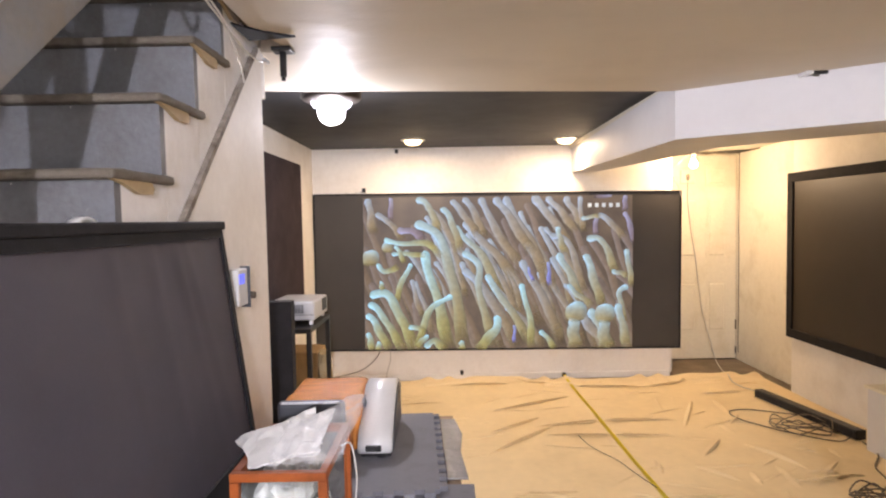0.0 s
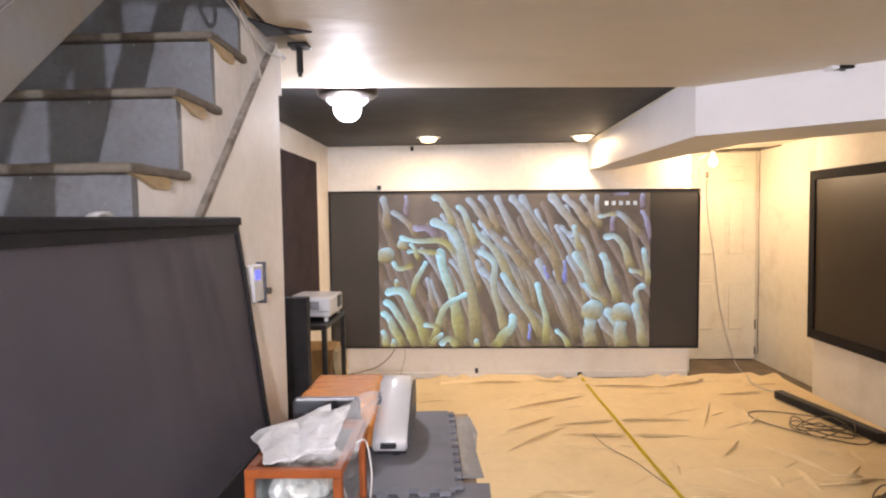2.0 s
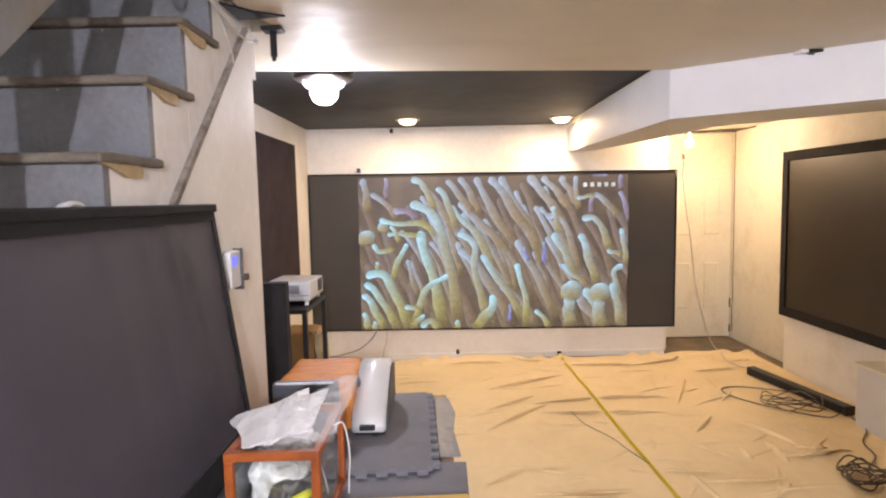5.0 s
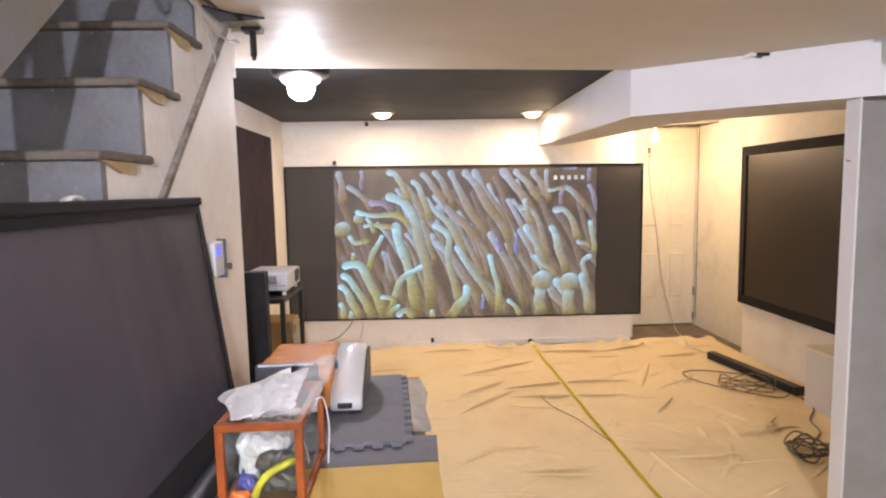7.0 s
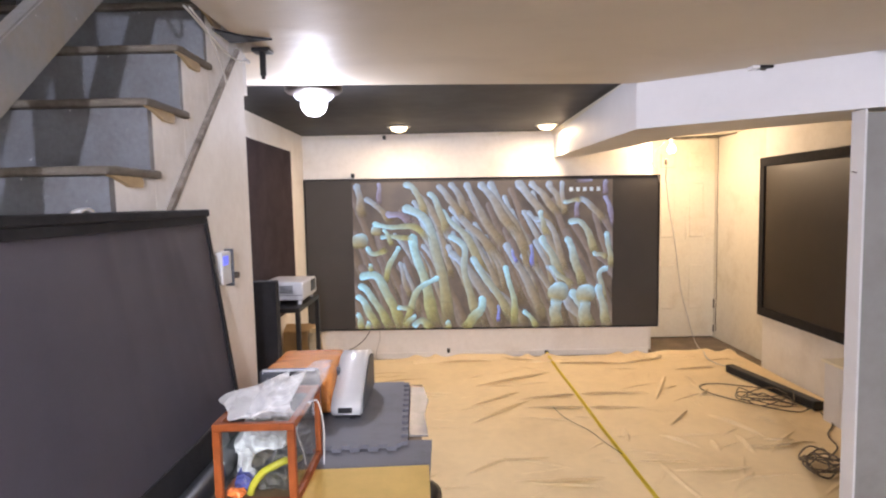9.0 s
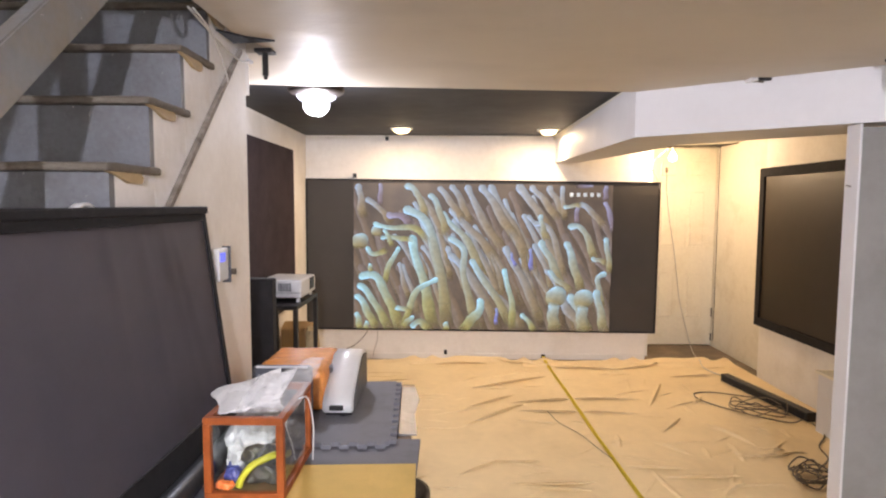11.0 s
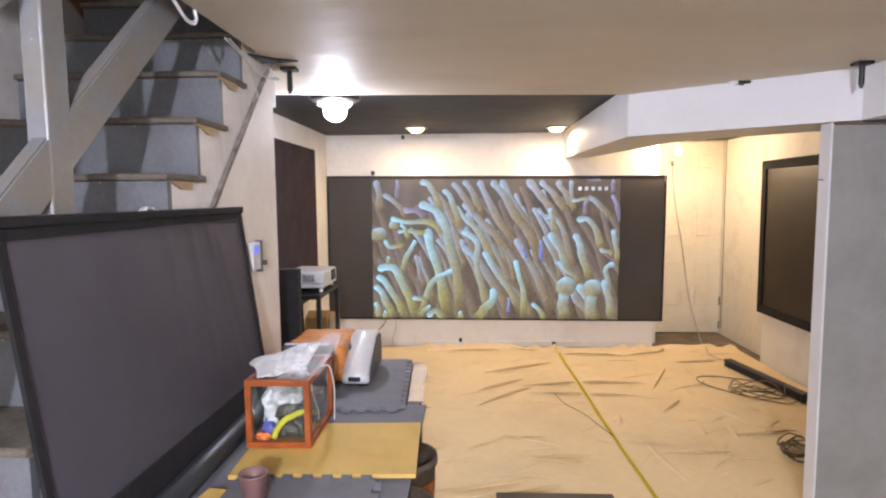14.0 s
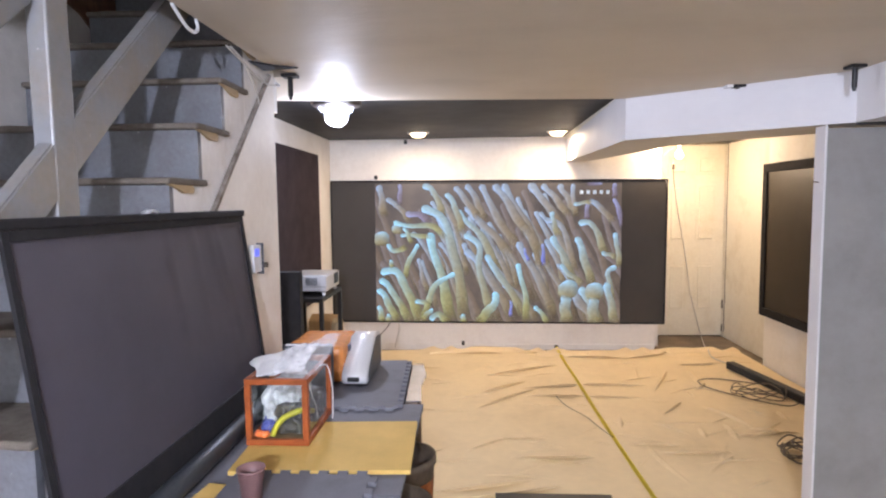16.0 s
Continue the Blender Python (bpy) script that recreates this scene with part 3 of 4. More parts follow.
# stalks by feet, two bends and tip, and their width, in hundredths of the picture
FAR = ((45, 72.2, 43, 83.3, 40.1, 92.8, 37.6, 99.3, 3.5), (58.7, 53.3, 52.8, 68.7, 46.9, 85.9, 43.8, 99.3, 3.9), (68.4, 44.7, 62.6, 68.7, 56.7, 85.9, 52.3, 99.3, 4.1),
       (63, 61.9, 58.2, 75.6, 53.8, 87.6, 48.9, 99.3, 4.3), (78.2, 61.9, 71.4, 80.8, 66.5, 92.8, 62.6, 99.3, 4.5), (79.2, 75.6, 74.3, 87.6, 70.4, 94.5, 68.2, 99.3, 3.5),
       (82.1, 79, 78.7, 88.5, 76.2, 94.5, 75.1, 99.3, 3.5), (81.8, 75.6, 80.9, 84.2, 80.4, 92.8, 80.2, 99.3, 2.5), (73.3, 5.2, 67.4, 30.9, 61.8, 46.4, 58.8, 58.4, 4.1),
       (3.9, 75.6, 3.4, 84.2, 2.7, 92.8, 2, 99.3, 3.7), (15.2, 72.2, 11.7, 79.9, 8.3, 85.9, 4.7, 89, 2.9))
PURPLE = ((23, 71.3, 20.5, 75.6, 17.1, 78.2, 12.7, 78.2, 3.3), (86.5, 73, 85.8, 78.2, 86.2, 83.3, 86.8, 87.6, 2.2), (100.2, 67, 99.2, 77.3, 97.8, 84.2, 96.6, 89, 2.5),
       (97, 89, 96.8, 92.8, 96.8, 96.2, 96.8, 99.7, 2.3), (10.3, 84.2, 10.4, 89.3, 10.6, 94.5, 10.6, 99.7, 2.2), (85, 99.3, 87, 99, 89, 99.1, 91.9, 99.3, 1.6))
BROWN = ((56.7, 46.4, 49.4, 61.9, 42, 74.7, 37.1, 83.3, 4.1), (45.9, 22.3, 42, 36.1, 38.6, 48.1, 36.2, 57.6, 2.9), (56.7, 0, 49.9, 25.8, 42.5, 43, 37.1, 52.9, 4.3),
       (35.2, 61.9, 32.7, 73.9, 28.3, 85.9, 23.5, 94.5, 2.9), (82.1, 34.4, 78.2, 60.1, 74.3, 72.2, 69.2, 74.2, 3.1), (96.8, 71.3, 92.9, 79.9, 89.4, 85.1, 86.5, 87.6, 3.1),
       (43, 73.9, 39.1, 84.2, 35.7, 91.9, 32.7, 97.6, 3.3), (66.5, 0, 62.6, 12, 56.7, 22.3, 52.8, 29.2, 3.9), (22, 20.6, 19.7, 32.6, 18.6, 41.2, 18.1, 46.4, 2.5),
       (89.9, 0, 87, 8.6, 82.6, 17.2, 80.2, 25.8, 4.9))
MID = ((50.8, 36.1, 45, 59.3, 38.6, 71.3, 34, 81.1, 3.5), (36.2, 64.4, 34.2, 77.3, 31.8, 87.6, 29.1, 92.8, 3.3), (28.8, 75.6, 26.4, 85.9, 23.5, 96.2, 19.7, 97.9, 3.3),
       (37.1, 0, 33.2, 44.7, 28.3, 73, 19.4, 83.3, 5.1), (48.9, 0, 43, 36.1, 43, 55, 36.7, 63.6, 3.7), (61.6, 5.2, 53.8, 27.5, 48.4, 40.4, 45.4, 49, 3.7),
       (81.1, 29.2, 76.7, 48.1, 73.8, 56.7, 72.3, 62.7, 3.9), (88.5, 27.5, 85.5, 44.7, 83.6, 55, 82.1, 61.9, 4.1), (93.8, 48.1, 90.4, 63.6, 87, 72.2, 82.6, 71.3, 3.3),
       (74.5, 61.9, 73.5, 68.7, 72.3, 75.6, 72.3, 79.9, 2.7))
RIGHT = ((88, 86.8, 85.5, 86.3, 83.1, 85.6, 80.6, 84.5, 2), (98.2, 47.3, 95.8, 49, 93.4, 49.8, 91.9, 50.7, 2.3), (96.8, 15.5, 95.3, 29.2, 94.8, 36.9, 97.9, 40.9, 2.9),
       (99.7, 39.5, 98.7, 49.8, 97.8, 58.4, 97, 64.9, 2.7), (91.9, 0, 89.4, 8.6, 86.5, 18, 83.6, 25.8, 4.3), (78.2, 0, 78, 6.9, 77.8, 15.5, 77.7, 22.3, 5.6),
       (89.4, 0, 89.1, 6.9, 89, 15.5, 89, 20.6, 5.4), (97.8, 0, 96.8, 8.6, 95.3, 20.6, 93.8, 29.2, 3.9), (85, 27.5, 81.6, 32.6, 78.2, 36.9, 75.5, 42.1, 2.7))
NEAR = ((31.8, 0, 26.9, 36.1, 23.9, 53.3, 22.5, 64.9, 4.9), (29.3, 59.3, 24.4, 69.6, 15.6, 69.6, 7.8, 72.5, 2.7), (23.5, 61.9, 19.1, 62.7, 15.2, 63.2, 10.6, 63.2, 2.3),
       (13.2, 55.8, 10.3, 52.4, 7.3, 52.4, 5.1, 56.7, 2.5), (15.2, 56.7, 14.2, 61.9, 12.9, 66.2, 11.9, 68.7, 2.2), (11.7, 30.1, 13.7, 42.1, 15.6, 49.8, 18.1, 56.7, 2.7),
       (19.1, 0, 14.2, 18.9, 9.3, 36.1, 2.2, 36.1, 4.5), (14.7, 0, 9.3, 15.5, 5.4, 26.6, 1.6, 30.6, 3.7), (7.3, 39.5, 6.8, 41.6, 6.7, 43.6, 6.6, 45.5, 2),
       (36.2, 0, 36.4, 2.6, 36.2, 4.3, 36, 6, 2.5))
FRONT = ((9.3, 0, 5.9, 12, 3.4, 19.8, 1, 24.1, 3.7), (2.7, 0, 2.4, 5.2, 2, 8.6, 1.4, 12, 2.9), (19.1, 0, 22, 14.6, 25.4, 28.4, 33, 35.2, 3.1),
       (22.7, 11.2, 20.5, 14.4, 18.6, 14.9, 16.4, 14.6, 2.5), (5.1, 0, 5.3, 2.6, 5.4, 4.3, 5.5, 6, 2.3), (19.1, 1.7, 21, 5.2, 22.5, 7.7, 23.9, 9.5, 2.5),
       (29.8, 0, 26.9, 5.2, 24.4, 4.8, 22.5, 1.7, 3.3), (42, -0.9, 45.9, 6.9, 48.9, 13.7, 49.9, 22.3, 4.5), (62.1, 0, 61.8, 17.2, 60.1, 30.9, 58.2, 43, 2.9),
       (70.9, 0, 68.9, 5.2, 67, 9.5, 65, 11.7, 2.5))
for i in range(34):                                  # thin ones between
    layer += 1
    x, v, l = rng.uniform(22, 88), rng.uniform(0, 45), rng.uniform(28, 50)
    lean = rng.uniform(0.16, 0.34)
    tendril((x, v, x - 0.2 * lean * l, v + 0.35 * l, x - 0.6 * lean * l, v + 0.7 * l, x - lean * l, v + l, rng.uniform(2.0, 3.0)), layer, PIC_BROWN)
for rows, mat in ((FAR, PIC_BROWN), (PURPLE, PIC_PURPLE), (BROWN, PIC_BROWN), (MID, PIC_MID), (RIGHT, PIC_MID)):
    for row in rows:
        layer += 1
        tendril(row, layer, mat)
for bx, bz, r in ((0.055, 0.80, 0.075), (0.21, 0.89, 0.05), (1.81, 0.32, 0.095), (2.07, 0.30, 0.090)):      # swollen stalk heads
    layer += 1
    stalk(bx, bz - r, 2 * r, radians(88), 0, 0, 1.6 * r, 1.9 * r, layer, PIC_MID, "swollen_stalk", 20, True)
for rows in (NEAR, FRONT):
    for row in rows:
        layer += 1
        tendril(row, layer, PIC_NEAR)
for row in ((69, 41, 68.7, 46, 68.7, 51, 68.5, 57, 1.8), (63, 44, 62, 48, 61.5, 50, 61, 54, 1.4), (56, 4, 55.5, 8, 56, 12, 55.5, 16, 1.4)):
    layer += 1
    tendril(row, layer, PIC_BLUE, "blue_gleam")
LOGO = glow("logo_light", (0.42, 0.50, 0.56), 0.55)
for i in range(5):
    part("logo_bar", box(B(), (1.930 + 0.060 * i, -0.0475, 1.217), (1.962 + 0.060 * i, -0.0465, 1.252)), LOGO, picture)

# ---- leaning portable screen on the table ----
lean = thing("portable_screen", "grey pull-up projection screen leaning against the stair rail", "projection screen")


def sheet_x(z):
    return -0.455 - (z - 0.77) * 0.128


bm = B()
NY, NZ = 70, 40
grid = []
for j in range(NZ + 1):
    z = 0.79 + 0.605 * j / NZ
    row = []
    for i in range(NY + 1):
        y = 0.402 + 1.005 * i / NY
        v = (z - 0.79) / 0.605
        fold = sum(0.0034 * math.exp(-((y - c - d * (1 - v)) / 0.018) ** 2) * v ** 0.6 for c, d in ((1.06, 0.05), (1.16, 0.11), (1.20, 0.16), (0.93, 0.02)))
        row.append(bm.verts.new((sheet_x(z) + fold + 0.0012 * math.sin(7 * y + 3 * z), y, z)))
    grid.append(row)
for j in range(NZ):
    for i in range(NY):
        bm.faces.new((grid[j][i], grid[j][i + 1], grid[j + 1][i + 1], grid[j + 1][i]))
bmesh.ops.solidify(bm, geom=list(bm.faces), thickness=0.002)
part("cloth", bm, FABRIC, lean, smooth=True)
for y0, y1 in ((0.388, 0.404), (1.405, 1.424)):
    part("side_border", prism(B(), [(sheet_x(0.77) - 0.003, 0.77), (sheet_x(1.40) - 0.003, 1.40), (sheet_x(1.40) + 0.0055, 1.40), (sheet_x(0.77) + 0.0055, 0.77)], "y", y0, y1), VELVET, lean)
part("top_bar", box(B(), (sheet_x(1.40) - 0.012, 0.375, 1.393), (sheet_x(1.40) + 0.012, 1.432, 1.414), 0.004), VELVET, lean)
part("top_border", prism(B(), [(sheet_x(1.373) - 0.004, 1.373), (sheet_x(1.394) - 0.004, 1.394), (sheet_x(1.394) + 0.006, 1.394), (sheet_x(1.373) + 0.006, 1.373)], "y", 0.404, 1.405), VELVET, lean)
part("bottom_border", prism(B(), [(sheet_x(0.77) - 0.004, 0.77), (sheet_x(0.85) - 0.004, 0.85), (sheet_x(0.85) + 0.006, 0.85), (sheet_x(0.77) + 0.006, 0.77)], "y", 0.404, 1.405), VELVET, lean)
part("roller_tube", tube(B(), [(-0.418, 0.30, 0.776), (-0.418, 1.47, 0.776)], 0.027, 20, 0), material("roller_metal", (0.055, 0.06, 0.068), 0.45, 0.5, vary=0.05), lean, smooth=True)
for y in (0.30, 1.47):
    part("end_cap", box(B(), (-0.452, y - 0.012, 0.7445), (-0.386, y + 0.012, 0.806), 0.006), BLACKPLASTIC, lean)

# ---- work table with foam mats ----
table = thing("work_table", "old wooden table under a layer of foam mats", "table")
part("tabletop", prism(B(), [(-0.50, 0.10), (0.112, 0.10), (0.052, 1.925), (-0.50, 1.925)], "z", 0.700, 0.728), WOODTABLE, table)
for x in (-0.46, 0.015):
    for y in (0.16, 1.86):
        part("leg", box(B(), (x - 0.028, y - 0.028, 0.0), (x + 0.028, y + 0.028, 0.700), 0.004), WOODTABLE, table)
for y in (0.16, 1.86):
    part("apron", box(B(), (-0.43, y - 0.012, 0.62), (-0.014, y + 0.012, 0.700), 0.003), WOODTABLE, table)


def foam_mat(w, d, teeth, mat, label, m, h=0.012):
    """A puzzle mat w by d with its corner at the origin; teeth names the edges that have them."""
    pts = []
    n = lambda s: max(3, int(round(s / 0.052)))
    def edge(a, b, out, on):
        a, b, out = Vector(a), Vector(b), Vector(out)
        pts.append(a)
        if on:
            k = n((b - a).length)
            for i in range(k):
                for f, o in ((0.27, 0), (0.23, 1), (0.77, 1), (0.73, 0)):
                    pts.append(a + (b - a) * ((i + f) / k) + out * (0.019 * o))
    edge((0, 0), (w, 0), (0, -1), "s" in teeth)
    edge((w, 0), (w, d), (1, 0), "e" in teeth)
    edge((w, d), (0, d), (0, 1), "n" in teeth)
    edge((0, d), (0, 0), (-1, 0), "w" in teeth)
    bm = prism(B(), [(p.x, p.y) for p in pts], "z", 0, h)
    ob = solid("foam_mat", bm, mat, label, "mat", "foam mats on the table")
    ob.matrix_world = m
    return ob


foam_mat(0.53, 0.62, "", FOAM, "flat dark grey foam mat on the table", pose(-0.43, 0.757, 0.729, 0, 0, 0))
foam_mat(0.50, 0.56, "se", FOAM, "dark grey interlocking foam mat under the big projector", pose(-0.484, 1.298, 0.7425, 0, 0, 3))
foam_mat(0.468, 0.332, "", YELLOWFOAM, "yellow foam mat on the table", pose(-0.355, 0.838, 0.7425, 0, 0, 2.6), 0.011)
foam_mat(0.345, 0.44, "ne", FOAM, "dark grey interlocking foam mat at the table's near end", pose(-0.325, 0.388, 0.7425, 0, 0, 0.5), 0.012)
foam_mat(0.52, 0.60, "", FOAM, "grey foam mat under the others", pose(-0.43, 0.15, 0.729, 0, 0, 0))
foam_mat(0.055, 0.10, "", YELLOWFOAM, "small yellow foam offcut on the table", pose(-0.388, 0.68, 0.7425, 0, 0, -8), 0.010)
# added black sheet, gives the shade seen between the east teeth
under = prism(B(), [(-0.44, 1.385), (0.034, 1.385), (0.010, 1.850), (-0.44, 1.850)], "z", 0.7335, 0.7415)
solid("foam_mat", under, VELVET, "black sheet added as shade in the gaps of the interlocking mat's teeth", "mat", "foam mats on the table")
rag = B()
prism(rag, [(-0.02, 1.43), (0.088, 1.43), (0.072, 1.60), (0.080, 1.74), (0.058, 1.88), (-0.02, 1.88)], "z", 0.7285, 0.733)
solid("plastic_sheet", rag, material("grey_film", (0.25, 0.25, 0.26), 0.25, vary=0.12, scale=9, fine=30, bump=0.7), "crumpled translucent grey plastic sheet on the table's edge", "plastic sheet")
pot = thing("plant_pot", "small empty brown plastic plant pot on a foam mat", "pot", at=(-0.234, 0.694, 0.755))
part("cup", lathe(B(), [(0.0, 0.0), (0.022, 0.0), (0.027, 0.052), (0.0285, 0.053), (0.031, 0.075), (0.0325, 0.076), (0.0325, 0.079), (0.029, 0.079), (0.025, 0.05), (0.021, 0.004), (0.0, 0.004)]), BROWNPOT, pot, smooth=True)

# ---- wood-framed glass case ----
case = thing("glass_case", "small glass case in an orange stained frame, full of junk", "display case")
CX0, CX1, CY0, CY1, CZ0, CZ1 = -0.369, -0.188, 0.993, 1.262, 0.7545, 0.946
q = 0.017
for x in (CX0, CX1 - q):
    for y in (CY0, CY1 - q):
        part("frame_post", box(B(), (x, y, CZ0 + q), (x + q, y + q, CZ1 - q), 0.002), TANKWOOD, case)
for z in (CZ0, CZ1 - q):
    for y in (CY0, CY1 - q):
        part("frame_rail", box(B(), (CX0, y, z), (CX1, y + q, z + q), 0.002), TANKWOOD, case)
    for x in (CX0, CX1 - q):
        part("frame_rail", box(B(), (x, CY0 + q, z), (x + q, CY1 - q, z + q), 0.002), TANKWOOD, case)
for lo, hi in (((CX0 + q, CY0 + 0.007, CZ0 + q), (CX1 - q, CY0 + 0.009, CZ1 - q)), ((CX0 + q, CY1 - 0.009, CZ0 + q), (CX1 - q, CY1 - 0.007, CZ1 - q)),
               ((CX0 + 0.007, CY0 + q, CZ0 + q), (CX0 + 0.009, CY1 - q, CZ1 - q)), ((CX1 - 0.009, CY0 + q, CZ0 + q), (CX1 - 0.007, CY1 - q, CZ1 - q))):
    ob = part("pane", box(B(), lo, hi), GLASS, case, "clear glass pane")
    ob.visible_shadow = False
part("case_floor", box(B(), (CX0 + q, CY0 + q, CZ0 + 0.001), (CX1 - q, CY1 - q, CZ0 + 0.008)), WOODTABLE, case)
yc = B()
tube(yc, [(-0.300, 1.022, 0.774), (-0.292, 1.022, 0.795), (-0.270, 1.026, 0.822), (-0.238, 1.03, 0.838), (-0.222, 1.05, 0.838), (-0.215, 1.12, 0.81), (-0.23, 1.16, 0.80)], 0.0085, 10)
solid("yellow_strap", yc, material("yellow_strap_cloth", (0.42, 0.38, 0.02), 0.5, vary=0.08), "bright yellow strap bent inside the glass case", "strap", smooth=True)


def rumple(bm, amount, scale, seed):
    for v in bm.verts:
        d = noise.noise_vector(v.co * scale + Vector((seed, 0, 0)))
        v.co += d * amount
    return bm


def lump(name, lo, hi, amount, scale, seed, mat, label, category, cuts=12):
    """A crumpled soft thing that fills a box."""
    bm = box(B(), lo, hi, 0.006, 1)
    bmesh.ops.subdivide_edges(bm, edges=list(bm.edges), cuts=cuts, use_grid_fill=True)
    base = min(v.co.z for v in bm.verts)
    rumple(bm, amount, scale, seed)
    rumple(bm, amount * 0.5, scale * 2.6, seed + 5)
    for v in bm.verts:
        v.co.z = max(v.co.z, base)
    return solid(name, bm, mat, label, category)


lump("crumpled_paper", (-0.346, 1.08, 0.7635), (-0.245, 1.235, 0.895), 0.022, 22, 3, material("crumpled_grey_film", (0.52, 0.51, 0.49), 0.35, vary=0.25, scale=22, fine=80, bump=0.6, second=(0.22, 0.19, 0.16), patch=0.46), "crumpled pale grey wrapping inside the glass case", "paper")
lump("dark_junk", (-0.296, 1.050, 0.7635), (-0.212, 1.235, 0.850), 0.014, 24, 7, material("dark_junk_mix", (0.10, 0.09, 0.07), 0.4, vary=0.3, scale=40, fine=160, second=(0.02, 0.02, 0.03)), "dark small odds and ends inside the glass case", "odds and ends")
lump("orange_scrap", (-0.348, 1.018, 0.7635), (-0.318, 1.04, 0.785), 0.008, 40, 9, material("orange_plastic", (0.75, 0.16, 0.03), 0.4, vary=0.1), "small orange plastic scrap inside the glass case", "scrap", 4)
lump("blue_scrap", (-0.345, 1.045, 0.7635), (-0.305, 1.08, 0.805), 0.010, 40, 13, material("blue_plastic", (0.06, 0.07, 0.25), 0.4, vary=0.1), "small dark blue plastic scrap inside the glass case", "scrap", 4)

# bag of papers lying on the case
bag = thing("plastic_bag", "clear plastic bag of white instruction papers lying on the glass case", "bag")
def crumple(p, seed):
    """Height of sharp folds at a place."""
    q = Vector((p[0] * 19 + seed, p[1] * 19, seed))
    return abs(noise.noise(q)) + 0.45 * abs(noise.noise(q * 2.7))


def bag_sheet(w, d, n, lift, seed, fold, corner):
    """A creased sheet from its middle, rising to the back and at one corner."""
    bm = B()
    rows = []
    for j in range(n + 1):
        row = []
        for i in range(n + 1):
            x, y = w * (i / n - 0.5), d * (j / n - 0.5)
            rim = min(1.0, 7 * min(i / n, 1 - i / n, j / n, 1 - j / n))
            z = lift * rim + fold * crumple((x, y), seed) + 0.10 * max(0.0, y + 0.05) * rim
            pull = max(0.0, x / w + 0.05) * max(0.0, y / d + 0.35)
            z += corner * pull
            row.append(bm.verts.new((x + 0.10 * pull, y + 0.03 * noise.noise(Vector((x * 30, seed, 0))), z)))
        rows.append(row)
    for j in range(n):
        for i in range(n):
            bm.faces.new((rows[j][i], rows[j][i + 1], rows[j + 1][i + 1], rows[j + 1][i]))
    bmesh.ops.triangulate(bm, faces=bm.faces)
    return bm


for k, (dx, dy, turn, lift) in enumerate(((0.0, 0.0, 22, 0.003), (-0.010, 0.010, 34, 0.008), (0.006, -0.004, 16, 0.013))):
    bm = bag_sheet(0.135, 0.150, 8, 0.003, 5 + k, 0.015, 0.03)
    bmesh.ops.solidify(bm, geom=list(bm.faces), thickness=0.003)
    rot(bm, pose(-0.302 + dx, 1.105 + dy, 0.947 + lift, 3, -7, turn))
    for v in bm.verts:
        v.co.z = max(v.co.z, 0.947)
    part("paper_booklet", bm, PAPERWHITE, bag, "white printed paper booklet")
for lift, seed, corner in ((0.028, 31, 0.16), (0.010, 47, 0.13)):
    bm = bag_sheet(0.135, 0.165, 24, lift, seed, 0.024, corner)
    rot(bm, pose(-0.243, 1.105, 0.947, 0, 0, 6))
    for v in bm.verts:
        v.co.z = max(v.co.z, 0.9465)
    ob = part("film", bm, BAG, bag, "shiny crumpled clear film")
    ob.visible_shadow = False
cord = B()
tube(cord, [(-0.180, 1.10, 0.955), (-0.165, 1.13, 0.945), (-0.160, 1.16, 0.87), (-0.168, 1.19, 0.80), (-0.172, 1.20, 0.757)], 0.0019, 8)
solid("white_cable", cord, WHITEPLASTIC, "thin white cord hanging beside the glass case", "cord", smooth=True)

# ---- large wrapped projector ----
proj = thing("large_projector", "large silver projector with orange film wrapped round its middle", "projector")
bm = box(B(), (-0.405, 1.60, 0.768), (-0.20, 1.815, 0.890), 0.02, 3)
part("body", bm, GREYPLASTIC, proj)
bm = box(B(), (-0.438, 1.535, 0.762), (-0.210, 1.822, 0.902), 0.024, 3)
bmesh.ops.subdivide_edges(bm, edges=list(bm.edges), cuts=3, use_grid_fill=True)
rumple(bm, 0.005, 22, 8)
part("film_wrap", bm, ORANGEFILM, proj, "glossy orange stretch film", smooth=True)
# silver band that curves over the top and down the front
prof = [(1.512, 0.768), (1.500, 0.776)] + [(1.500 + 0.022 * i, 0.798 + 0.112 * (i / 9) ** 0.8) for i in range(10)] + [(1.76, 0.910), (1.815, 0.896), (1.822, 0.88), (1.822, 0.768)]
bm = prism(B(), prof, "x", -0.213, -0.119)
bmesh.ops.bevel(bm, geom=[e for e in bm.edges if abs(e.verts[0].co.x - e.verts[1].co.x) < 1e-6], offset=0.004, segments=2, affect="EDGES")
band = part("silver_band", bm, SILVER, proj, "brushed silver side cover")
for f in band.data.polygons:
    f.use_smooth = abs(f.normal.x) < 0.02
side = B()
prism(side, [(1.532, 0.772)] + [(1.535 + 0.0195 * i, 0.80 + 0.096 * (i / 9) ** 0.8) for i in range(10)] + [(1.76, 0.896), (1.808, 0.884), (1.812, 0.772)], "x", -0.121, -0.1155)
part("side_panel", side, GREYPLASTIC, proj, "dark grey side panel")
part("base", box(B(), (-0.205, 1.515, 0.758), (-0.122, 1.815, 0.770), 0.003), BLACKPLASTIC, proj, "black base under the silver cover")
part("sensor_window", box(B(), (-0.190, 1.4925, 0.780), (-0.146, 1.5015, 0.797), 0.003), BLACKPLASTIC, band, "small black sensor window")
bm = box(B(), (-0.430, 1.500, 0.7585), (-0.245, 1.532, 0.918), 0.013, 4)
block = part("lens_block", bm, GREYPLASTIC, proj, "dark grey front block")
